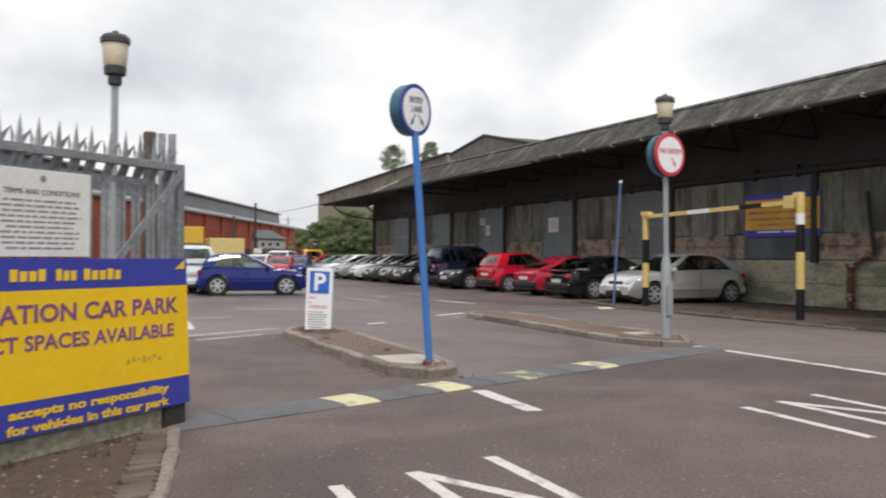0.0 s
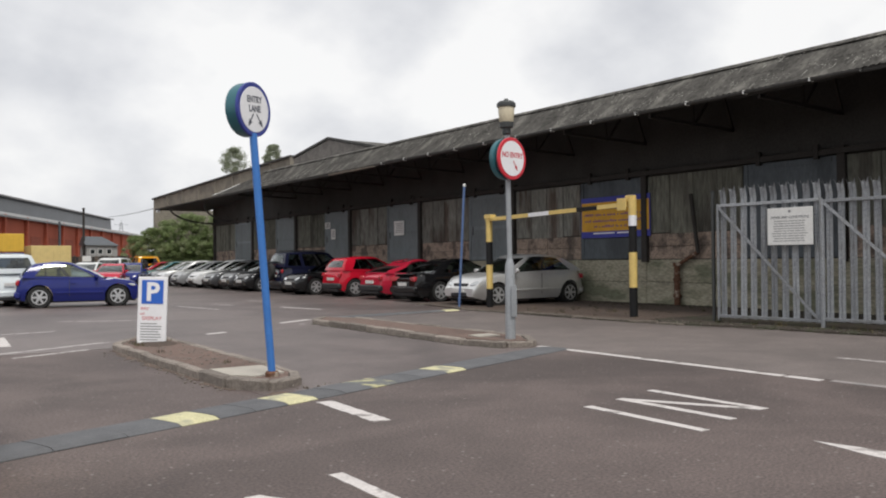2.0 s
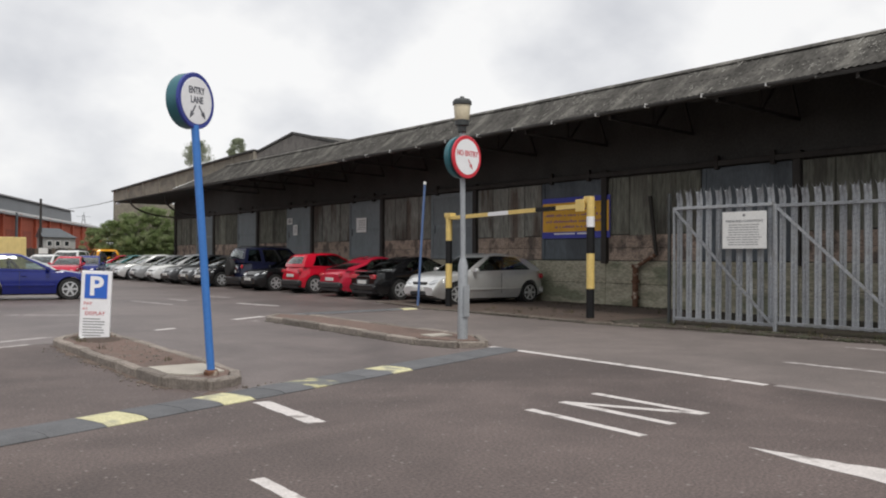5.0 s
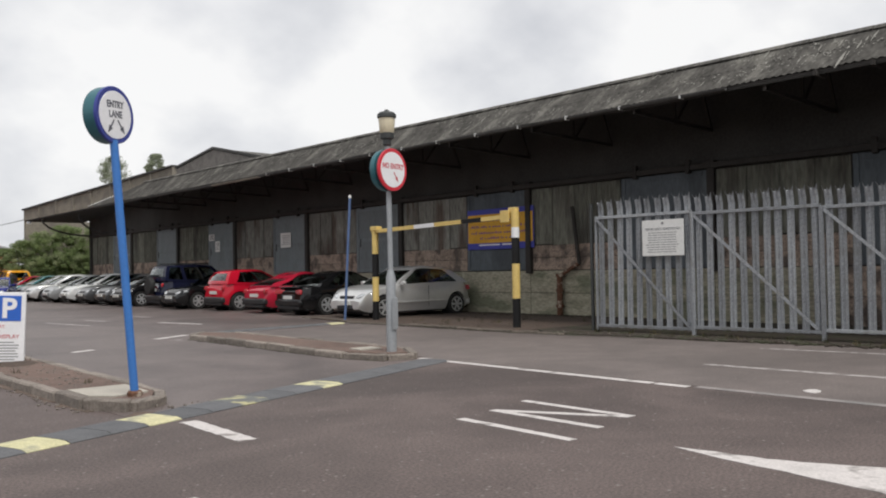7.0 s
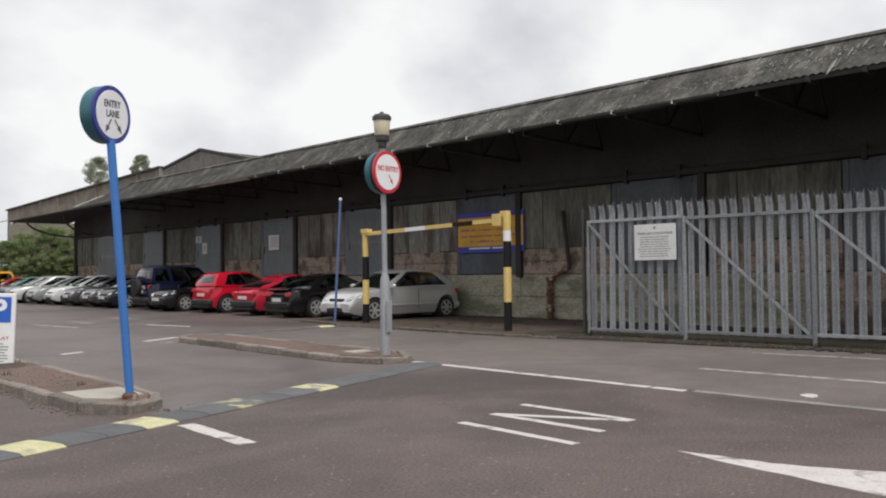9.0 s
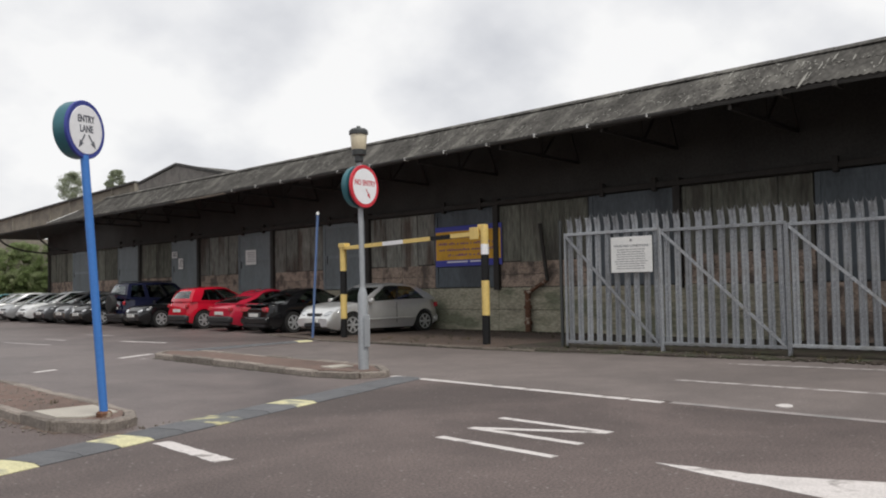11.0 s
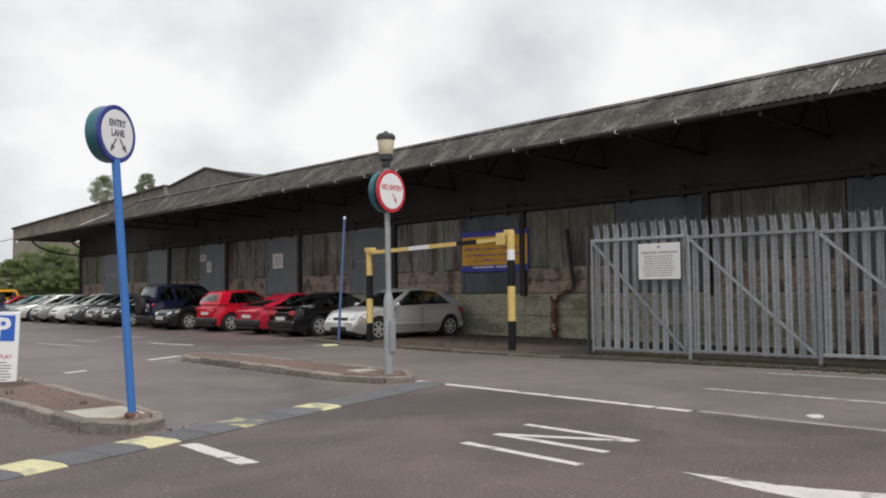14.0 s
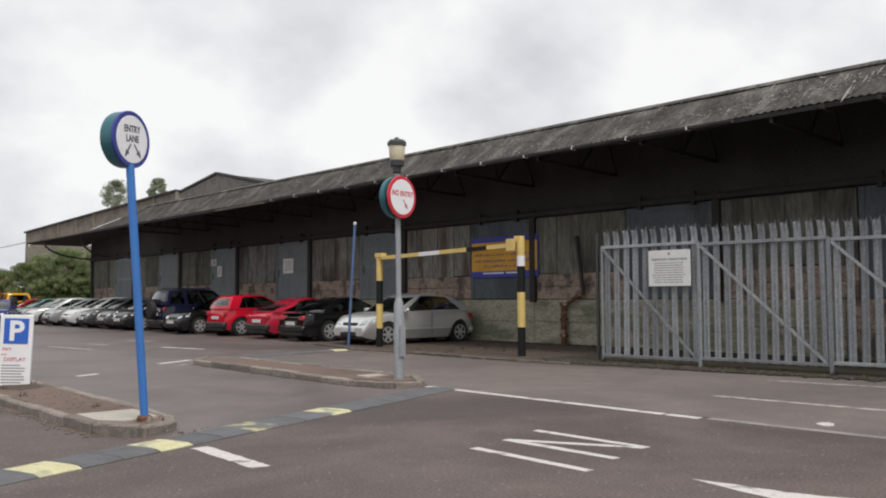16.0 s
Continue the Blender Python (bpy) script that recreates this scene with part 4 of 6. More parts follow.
def terms_board(at, turn, w, h, label, lines, head):
    t = thing("notice_board", at, label, "notice board", "notice boards", "", turn)
    part("panel", bx(-w / 2, -0.012, -h / 2, w / 2, 0, h / 2, bevel=0.003), SIGN_DIRTY, t)
    part("emblem", lathe(bmesh.new(), [(0.0, 0), (0.025 * h / 0.65, 0.001), (0.025 * h / 0.65, 0.003)][1:], 12, Matrix.Translation((0, -0.0125, h * 0.40)) @ pose(0, 0, 0, 90, 0, 0)), INK_SOFT, t)
    lettering("TERMS AND CONDITIONS", head, INK, t, upright(0, -0.0135, h * 0.24, 0), depth=0.001)
    for k in range(lines):
        z = h * 0.14 - h * 0.6 * k / lines
        x = -w * random.uniform(0.34, 0.42)
        e = -x * random.uniform(0.85, 1.0)
        bmx = bmesh.new()
        while x < e:
            L = random.uniform(0.03, 0.10) * w / 0.75
            box(bmx, x, -0.0135, z - h * 0.011, min(x + L, e), -0.0125, z + h * 0.011)
            x += L + 0.014
        part("text_line", bmx, INK_SOFT, t)
    return t


nr = terms_board((14.51, 9.28, 1.955), -87, 0.93, 0.72, "white terms and conditions board on the palisade gate", 9, 0.066)
for zz in (-0.24, 0.2):
    part("fixing_strap", bx(-0.42, 0.0, zz, 0.42, 0.10, zz + 0.03), GALV, nr)

# gate by the camera: leaf that stands open, with the big banner on it
gx, gy = 0.555, 6.62
gturn = math.degrees(math.atan2(6.66 - 5.64, 0.60 + 0.66))
ux, uy = math.cos(radians(gturn)), math.sin(radians(gturn))
GW = 4.4
GE = 0.045
PALE_L = pale_mesh(2.13, 0.085, 0.13)
gate_leaf((gx - ux * (GW - GE), gy - uy * (GW - GE), 0), gturn, GW - 0.05, 0.10, 0.18, 2.035, 2.28, (GW - 0.1, 2.0, GW - 1.1, 0.9), 0.145, PALE_L, "open galvanised palisade gate carrying a car park banner")
b = bmesh.new()
box(b, 0.1, 0.0, 1.88, GW - 0.4, 0.03, 1.93)
tt = thing("fence_rail", (gx - ux * GW + 0.05, gy - uy * GW + 0.1, 0), "second galvanised rail behind the gate pales", "rail", "", "", gturn)
part("rail", b, GALV, tt)
# timber and steel posts behind the gate's end
post = thing("gate_post", (0.33, 6.95, 0), "weathered timber gate post with galvanised strips", "post")
part("timber", bx(-0.05, -0.05, 0, 0.05, 0.05, 2.36, bevel=0.012), TIMBER, post)
for xx in (0.085, 0.165):
    part("strip", bx(xx - 0.03, -0.125, 0, xx + 0.03, -0.095, 2.36 - 0.02 * (xx > 0), bevel=0.004), GALV, post)
# banner
bn = thing("banner", (gx, gy, 0), "blue and yellow printed car park banner on the gate", "banner", "", "", gturn)
BX0, BX1 = -4.3, -0.035


def banner_strip(nm, z0, z1, m):
    """A strip of the sheet; its free edge slants."""
    b = bmesh.new()
    edge = lambda z: BX1 + (1.32 - z) * 0.048
    pts = [(BX0, z0), (edge(z0), z0), (edge(z1), z1), (BX0, z1)]
    f = [[b.verts.new((x, y, z)) for x, z in pts] for y in (-0.078, -0.066)]
    b.faces.new(f[0]); b.faces.new(f[1][::-1])
    for k in range(4):
        b.faces.new((f[0][k], f[1][k], f[1][(k + 1) % 4], f[0][(k + 1) % 4]))
    bmesh.ops.recalc_face_normals(b, faces=b.faces)
    part(nm, b, m, bn)


banner_strip("blue_band", 1.115, 1.32, BAN_B)
banner_strip("yellow_field", 0.405, 1.113, BAN_Y)
banner_strip("blue_band", 0.185, 0.403, BAN_B)
lettering("STATION CAR PARK", 0.165, BAN_P, bn, upright(-0.13, -0.0795, 0.956, 0), align="RIGHT", depth=0.001, squeeze=1.12, bold=0.004)
lettering("CONTRACT SPACES AVAILABLE", 0.1385, BAN_P, bn, upright(-0.16, -0.0795, 0.768, 0), align="RIGHT", depth=0.001, squeeze=1.10, bold=0.003)
lettering("accepts no responsibility", 0.082, BAN_Y, bn, upright(-0.215, -0.0795, 0.328, 0), align="RIGHT", depth=0.001, squeeze=1.64, bold=0.003)
lettering("for vehicles in this car park", 0.082, BAN_Y, bn, upright(-0.215, -0.0795, 0.228, 0), align="RIGHT", depth=0.001, squeeze=1.50, bold=0.003)
# brand lettering as plain shapes
for x, word, pitch in ((-1.556, 4, 0.068), (-1.22, 3, 0.057), (-1.0, 5, 0.066)):
    for k in range(word):
        hh = 0.066 if k % 3 else 0.078
        part("brand_mark", bx(x + k * pitch, -0.0805, 1.172, x + (k + 0.76) * pitch, -0.0785, 1.172 + hh, bevel=0.0008), BAN_Y, bn)
part("corner_mark", prism([(0, 0), (0.10, 0), (0.10, 0.07)], 0, 0.002), BAN_Y, bn).matrix_basis = pose(BX1 - 0.12, -0.0785, 1.24, 90, 0, 0)
for k in range(7):
    part("stain_bar", bx(-0.62 + 0.05 * k, -0.0790, 0.55 + 0.012 * (k % 3), -0.59 + 0.05 * k, -0.0783, 0.585 + 0.015 * (k % 2)), mat("faded_print", (0.50, 0.31, 0.06), 0.6, bump=0) if k == 0 else bpy.data.materials["faded_print"], bn)
nb = terms_board((gx - ux * 1.30 + uy * 0.031, gy - uy * 1.30 - ux * 0.031, 1.615), gturn, 0.76, 0.57, "large white terms and conditions board above the banner", 10, 0.048)
for zz in (-0.18, 0.16):
    part("fixing_strap", bx(-0.33, 0.0, zz, 0.33, 0.078, zz + 0.03), GALV, nb)
# dwarf wall and litter strip under the gate
dw = tagged(put(bx(-4.3, -0.02, -0.02, -0.02, 0.16, 0.16, bevel=0.01), "dwarf_wall", PLINTH), "mossy concrete upstand under the open gate", "low wall", "", "structure")
dw.matrix_world = pose(gx, gy, 0, 0, 0, gturn)
st = tagged(put(bx(-0.22, -0.06, -0.02, 0.0, 0.2, 0.22, bevel=0.012), "concrete_stop", BEAM), "dark concrete gate stop", "gate stop", "", "structure")
st.matrix_world = pose(gx, gy, 0, 0, 0, gturn)
sheet("verge", [(0.40, 6.45), (0.10, 4.5), (-0.3, 2.5), (-6, 0.5), (-6, 2.6)], 0.022, DIRT_DARK, "bare brown earth with litter beside the gate", "verge", thick=0.03)
kl = tagged(put(prism([(0.42, 6.3), (0.45, 6.3), (0.45, 6.2), (0.42, 6.2)], -0.02, 0.02), "kerb", KERB), "low kerb at the gate corner", "kerb", "", "structure")
kerb_run(kl, [(0.47, 6.42), (0.40, 5.75), (0.20, 4.6), (-0.1, 3.2)], width=0.10, top=0.045, piece=0.6)


# ---------------------------------------------------------------- lamps, signs and barrier
def lamp_head(parent, z, at=(0, 0)):
    m = Matrix.Translation((at[0], at[1], z))
    part("lamp_neck", lathe(bmesh.new(), [(0.05, 0), (0.07, 0.02), (0.07, 0.1), (0.11, 0.12), (0.115, 0.20), (0.10, 0.21)], 18, m), LAMP_DARK, parent, "", True)
    part("bowl", lathe(bmesh.new(), [(0.105, 0.20), (0.115, 0.22), (0.135, 0.44), (0.13, 0.45)], 20, m), LAMP_GLASS, parent, "yellowed translucent bowl", True)
    part("lamp_cap", lathe(bmesh.new(), [(0.14, 0.44), (0.152, 0.45), (0.152, 0.50), (0.12, 0.535), (0.04, 0.555), (0.03, 0.58), (0.005, 0.585)], 20, m), LAMP_DARK, parent)


def round_sign(parent, z, r, normal, thick, rim, lines, size, ink, arrows, at=(0, 0), tilt=0.0, gap=False):
    """A round box sign; normal: the compass turn of its face, degrees from -y towards +x."""
    M = Matrix.Translation((at[0], at[1], z)) @ pose(0, 0, 0, 0, 0, normal) @ pose(0, 0, 0, 0, tilt, 0) @ pose(0, 0, 0, 90, 0, 0)
    if gap:
        back = lathe(bmesh.new(), [(r * 0.5, -thick), (r * 0.97, -thick + 0.02), (r, -thick + 0.06), (r, -thick * 0.42), (r * 0.9, -thick * 0.40)], 40, M)
        part("back_box", back, TEAL, parent, "faded teal back box", True)
        part("clamp", lathe(bmesh.new(), [(r * 0.45, -thick * 0.42), (r * 0.45, 0.0)], 20, M), BAR_K, parent)
    else:
        back = lathe(bmesh.new(), [(r * 0.6, -thick), (r * 0.96, -thick + 0.012), (r, -thick + 0.045), (r, -0.002), (r * 0.9, 0.0)], 40, M)
        part("housing", back, TEAL, parent, "faded teal housing", True)
    part("rim", lathe(bmesh.new(), [(r * 0.98, -0.03 if gap else -0.018), (r * 1.015, -0.014), (r * 1.015, 0.010), (r * 0.99, 0.015), (r * 0.80, 0.012)], 40, M), rim, parent)
    part("face", lathe(bmesh.new(), [(r * 0.845, 0.008), (r * 0.845, 0.0165), (r * 0.83, 0.018)], 40, M), SIGN_W, parent)
    for txt, dy, dx in lines:
        lettering(txt, size, ink, parent, M @ Matrix.Translation((dx, dy, 0.0195)), depth=0.001, bold=0.003, squeeze=0.85)
    for x0, y0, x1, y1 in arrows:
        a, c = Vector((x0, y0, 0)), Vector((x1, y1, 0))
        d = (c - a).normalized(); s = Vector((-d.y, d.x, 0)); L = (c - a).length
        b = bmesh.new()
        b.faces.new([b.verts.new(v) for v in (a + s * 0.009, a - s * 0.009, a + d * L * 0.55 - s * 0.009, a + d * L * 0.5 - s * 0.032, c, a + d * L * 0.5 + s * 0.032, a + d * L * 0.55 + s * 0.009)])
        bmesh.ops.translate(b, vec=(0, 0, 0.0195), verts=b.verts)
        r0 = bmesh.ops.extrude_face_region(b, geom=b.faces[:])
        bmesh.ops.translate(b, vec=(0, 0, 0.001), verts=[v for v in r0["geom"] if isinstance(v, bmesh.types.BMVert)])
        bmesh.ops.transform(b, matrix=M, verts=b.verts)
        part("arrow", b, ink, parent)


en = thing("entry_sign", (3.55, 8.57, 0.10), "round entry lane sign on a leaning bright blue pole", "sign")
part("pole", tb((0, 0, 0), (-0.235, -0.08, 2.66), 0.042, seg=18), BLUE_POLE, en, "", True)
part("base_collar", lathe(bmesh.new(), [(0.075, 0), (0.078, 0.04), (0.06, 0.06)], 16), RUST, en)
round_sign(en, 2.92, 0.292, 31, 0.17, NAVY, (("ENTRY", 0.105, 0), ("LANE", 0.005, 0)), 0.098, INK_SIGN, ((-0.028, -0.05, -0.13, -0.19), (0.028, -0.05, 0.13, -0.19)), at=(-0.23, -0.08), tilt=-4)

ne = thing("no_entry_sign", (8.33, 10.25, 0.10), "round red-rimmed no entry sign on a grey lamp post", "sign")
part("base_tube", lathe(bmesh.new(), [(0.082, 0), (0.077, 1.16), (0.046, 1.28)], 16), STEEL_GREY, ne, "", True)
part("pole", tb((0, 0, 1.2), (-0.02, 0.01, 3.30), 0.043, seg=16), STEEL_GREY, ne, "", True)
part("door_plate", bx(-0.055, -0.105, 0.35, 0.055, -0.088, 0.85, bevel=0.004), STEEL_GREY, ne)
lamp_head(ne, 3.26, at=(-0.03, 0.01))
round_sign(ne, 2.87, 0.332, 10, 0.21, RED_RIM, (("NO ENTRY", 0.05, 0),), 0.118, INK_RED, ((0.02, -0.04, 0.12, -0.19),), at=(-0.02, -0.10), gap=True)

lp = thing("lamp_post", (0.16, 9.15, 0), "grey steel lamp post with a yellowed bowl", "lamp post")
part("pole", tb((0, 0, 0), (0, 0, 3.2), 0.036, seg=16), STEEL_GREY, lp, "", True)
lamp_head(lp, 3.13)

ps = thing("parking_sign", (3.56, 13.30, 0.10), "white pay and display board with a blue parking panel", "sign", "", "", -28)
ps.matrix_world = pose(3.555, 13.30, 0.105, 0, 2, -28)
part("board", bx(-0.222, -0.03, 0.0, 0.222, 0.03, 1.04, bevel=0.008), SIGN_W, ps)
part("blue_panel", bx(-0.165, -0.036, 0.62, 0.165, -0.031, 0.99), SIGN_BLUE, ps)
lettering("P", 0.40, SIGN_W, ps, upright(0.0, -0.0385, 0.795, 0), depth=0.001, bold=0.012)
lettering("PAY", 0.07, INK_RED, ps, upright(-0.11, -0.033, 0.54, 0), depth=0.001)
lettering("and", 0.05, INK_RED, ps, upright(-0.15, -0.033, 0.465, 0), depth=0.001)
lettering("DISPLAY", 0.08, INK_RED, ps, upright(0.0, -0.033, 0.39, 0), depth=0.001)
for k in range(7):
    part("text_bar", bx(-0.17, -0.033, 0.30 - 0.042 * k, random.uniform(0.06, 0.17), -0.031, 0.314 - 0.042 * k), INK_SOFT, ps)
for xx in (-0.17, 0.17):
    part("foot", bx(xx - 0.03, -0.10, -0.005, xx + 0.03, 0.14, 0.02), SIGN_DIRTY, ps)

hb = thing("height_barrier", (14.2, 15.6, 0), "black and yellow striped height restriction barrier", "barrier")
for yy, h, cuts in ((-2.6, 2.74, (0, 0.70, 1.50, 2.12, 2.74)), (2.7, 2.58, (0, 0.55, 1.22, 1.86, 2.58))):
    for k, (a, c) in enumerate(zip(cuts, cuts[1:])):
        part("post_band", tb((0, yy, a), (0, yy, c), 0.092, seg=16), BAR_Y if k % 2 else BAR_K, hb, "", True)
part("reflector_band", tb((0, -2.6, 2.10), (0, -2.6, 2.34), 0.094, seg=16), SIGN_W, hb, "", True)
for a, c, mt, dz in ((-2.5, -1.55, BAR_Y, 0), (-1.55, -0.85, BAR_K, 0), (-0.85, 0.15, BAR_Y, 0), (0.15, 0.95, SIGN_W, 0), (0.95, 2.05, BAR_Y, 0)):
    b = bmesh.new()
    bar(b, (-0.02, a, 2.60 - (a + 2.6) * 0.022), (-0.02, c, 2.60 - (c + 2.6) * 0.022), 0.10, 0.10)
    part("beam_band", b, mt, hb)
part("hinge_box", bx(-0.07, -2.66, 2.66, 0.07, -2.44, 2.80, bevel=0.01), BAR_Y, hb)
part("hinge_plate", bx(-0.11, -2.50, 2.46, -0.085, -2.22, 2.74, bevel=0.006), BAR_Y, hb)
part("rest_arm", bx(-0.06, 2.0, 2.44, 0.06, 2.80, 2.54, bevel=0.01), BAR_Y, hb)
part("rest_cap", bx(-0.10, 2.52, 2.50, 0.10, 2.80, 2.62, bevel=0.01), BAR_Y, hb)

bp = thing("blue_post", (13.68, 19.05, 0), "thin faded blue steel post at the kerb", "post")
part("shaft", tb((0, 0, 0), (0.12, -0.14, 3.48), 0.036, seg=12), BLUE_DARK, bp, "", True)
part("cap", lathe(bmesh.new(), [(0.042, 3.44), (0.042, 3.5), (0.02, 3.52)], 12, Matrix.Translation((0.12, -0.14, 0))), SIGN_DIRTY, bp)


# ---------------------------------------------------------------- cars
def car_mesh(name, at, heading, paint, label, L=4.2, W=1.74, H=1.46, kind="hatch", trim_bumper=False, plate=True, spare=False, rake=None):
    """A car with its nose along the heading (degrees from +x)."""
    t = thing(name, (at[0], at[1], at[2] if len(at) > 2 else 0.0), label, "car" if name != "van" else "van", "parked cars", "", heading)
    hw = W / 2
    wr = 0.335 if kind != "suv" else 0.365
    xf, xr = L / 2 - (0.80 if kind == "hatch" else 0.86), -L / 2 + (0.66 if kind == "hatch" else 0.95)
    sill = 0.20 if kind != "suv" else 0.30
    belt = {"hatch": 0.63, "lift": 0.62, "saloon": 0.62, "suv": 0.60, "van": 0.55}[kind] * H
    hood = {"hatch": 0.54, "lift": 0.55, "saloon": 0.56, "suv": 0.58, "van": 0.55}[kind] * H
    # cabin: base and roof ends
    c0 = L / 2 - (1.02 if kind != "van" else 0.62)
    c1 = -L / 2 + {"hatch": 0.10, "lift": 0.16, "saloon": 0.60, "suv": 0.06, "van": 0.04}[kind]
    r0 = c0 - {"hatch": 1.00, "lift": 1.00, "saloon": 1.02, "suv": 0.72, "van": 0.6}[kind]
    r1 = c1 + {"hatch": 0.36 if rake is None else rake, "lift": 1.0, "saloon": 0.72, "suv": 0.16, "van": 0.06}[kind]

    def ztop(x):
        if x > c0:
            f = (x - c0) / (L / 2 - c0)
            return belt - (belt - hood) * min(1, f * 1.2) ** 1.0 - 0.20 * H * max(0, (f - 0.72) / 0.28) ** 2.2 * 1.0
        if x < c1 and kind == "saloon":
            f = (c1 - x) / (L / 2 + c1)
            return belt + 0.03 - 0.03 * f - 0.14 * max(0, (f - 0.75) / 0.25) ** 2
        if x < c1:
            f = (c1 - x) / (L / 2 + c1)
            return belt - 0.12 * f ** 2
        return belt + 0.06 * min(1.0, max(-1.0, -x / (L / 2)))

    def zbot(x):
        z = sill + 0.10 * max(0, (abs(x) - (L / 2 - 0.35)) / 0.35) ** 2
        for xc in (xf, xr):
            R = wr + 0.055
            if abs(x - xc) < R:
                z = max(z, wr + math.sqrt(R * R - (x - xc) ** 2))
        return z

    def wid(x):
        f = max(0.0, (abs(x) - (L / 2 - 0.75)) / 0.75)
        return hw * (1 - 0.20 * f ** 2.0)

    def side(z, top):
        f = (z - sill) / max(0.1, belt - sill)
        return 1 - 0.05 * abs(f - 0.55) ** 2 * 4 * (1.7 if f < 0.55 else 1.5)

    xs = sorted(set([round(v, 3) for v in np.linspace(-L / 2, L / 2, 36)] + [round(xc + (wr + 0.055) * math.cos(a), 3) for xc in (xf, xr) for a in np.linspace(0, math.pi, 15)]))
    b = bmesh.new()
    rings = []
    for x in xs:
        zt, zb, w = ztop(x), zbot(x), wid(x)
        zb = min(zb, zt - 0.05)
        sec = [(0.0, zb)]
        edge = zt - 0.045
        for k in range(6):
            z = zb + (edge - zb) * k / 5
            sec.append((w * side(z, zt), z))
        sec += [(w * 0.93, zt - 0.006), (w * 0.6, zt + 0.018), (0.0, zt + 0.026)]
        full = sec + [(-y, z) for y, z in sec[-2:0:-1]]
        rings.append([b.verts.new((x, y, z)) for y, z in full])
    n = len(rings[0])
    for a, c in zip(rings, rings[1:]):
        for k in range(n):
            b.faces.new((a[k], a[(k + 1) % n], c[(k + 1) % n], c[k]))
    b.faces.new(rings[0]); b.faces.new(rings[-1][::-1])
    for v in b.verts:
        for end, back in ((1, 0.20), (-1, 0.08)):
            w = (end * v.co.x - (L / 2 - 0.45)) / 0.45
            if w > 0:
                v.co.x -= end * w * (back * max(0.0, (v.co.z - 0.40) / 0.45) ** 1.4 + 0.10 * max(0.0, (0.40 - v.co.z) / 0.25))
    bmesh.ops.recalc_face_normals(b, faces=b.faces)
    part("body", b, paint, t, "", True)

    # cabin: pillars and roof round real panes
    peak = r0 - 0.38
    droop = {"hatch": 0.085 if rake is None else 0.02 + 0.15 * rake, "lift": 0.12, "saloon": 0.07, "suv": 0.035, "van": 0.02}[kind]

    def ring_pt(u, f):
        """u: 0..4 round the cabin (0 front, 1 side, 2 rear, 3 other side, each a full side), f: 0 belt .. 1 roof."""
        xa = c0 + (r0 - c0) * (f * 0.80 + 0.20 * f ** 3)
        xb = c1 + (r1 - c1) * (0.40 * f + 0.60 * f ** 2.4)
        wa = hw * (0.945 + (0.72 - 0.945) * (0.62 * f + 0.38 * f ** 3))
        bow_f, bow_r = 0.16 * (1 - 0.3 * f), 0.09
        k, v = int(u) % 4, u - int(u)

        def height(x):
            d = (x - peak) / 0.38 if x > peak else (peak - x) / (peak - r1)
            top = H - 0.045 - (0.035 if x > peak else droop) * min(d, 1.2) ** 2
            low = belt - 0.02 + 0.06 * min(1.0, max(-1.0, -x / (L / 2)))
            return low + (top - low) * f
        if k == 0:
            y = wa * (1 - 2 * v); x = xa - bow_f * (y / wa) ** 2; return Vector((x, y, height(x)))
        if k == 2:
            y = -wa * (1 - 2 * v); x = xb + bow_r * (y / wa) ** 2; return Vector((x, y, height(x)))
        sg = -1 if k == 1 else 1
        x0, x1 = xa - bow_f, xb + bow_r
        x = x0 + (x1 - x0) * v if k == 1 else x1 + (x0 - x1) * v
        mid = 1 - ((x - (x0 + x1) / 2) / ((x1 - x0) / 2)) ** 2
        return Vector((x, sg * (wa + 0.02 * mid), height(x)))

    # side bays from the nose: start, slant, end, slant, what it is, columns
    if kind == "van":
        side_bays = [(0, 0, 0.05, 0.02, "", 1), (0.05, 0.02, 0.27, 0, "side_window", 4), (0.27, 0, 1, 0, "", 8)]
    elif kind == "saloon":
        side_bays = [(0, 0, 0.075, 0.03, "", 1), (0.075, 0.03, 0.45, 0, "side_window", 5), (0.45, 0, 0.475, 0, "pillar", 1), (0.475, 0, 0.88, -0.09, "side_window", 5), (0.88, -0.09, 1, 0, "", 2)]
    elif kind == "suv":
        side_bays = [(0, 0, 0.07, 0.03, "", 1), (0.07, 0.03, 0.37, 0, "side_window", 4), (0.37, 0, 0.40, 0, "pillar", 1), (0.40, 0, 0.66, 0, "side_window", 4), (0.66, 0, 0.72, 0, "", 1), (0.72, 0, 0.95, -0.02, "side_window", 4), (0.95, -0.02, 1, 0, "", 1)]
    else:
        e, q = (0.87, -0.13) if kind == "hatch" else (0.93, -0.16)
        side_bays = [(0, 0, 0.06, 0.035, "", 1), (0.06, 0.035, 0.41, 0, "side_window", 5), (0.41, 0, 0.44, 0, "pillar", 1), (0.44, 0, 0.70, 0, "side_window", 4), (0.70, 0, 0.715, -0.01, "pillar", 1), (0.715, -0.01, e, q, "side_window", 3), (e, q, 1, 0, "", 2)]
    rear_lo = {"hatch": 0.28, "suv": 0.28, "van": 0.4}.get(kind, 0.12)
    bays = [[(0, 0, 0.045, 0, "", 1), (0.045, 0, 0.955, 0, "windscreen", 8), (0.955, 0, 1, 0, "", 1)], side_bays,
            [(0, 0, 0.09, 0.02, "", 1), (0.09, 0.02, 0.91, -0.02, "rear_window", 8), (0.91, -0.02, 1, 0, "", 1)],
            [(1 - d, -q, 1 - a, -p, w, n) for a, p, d, q, w, n in side_bays[::-1]]]
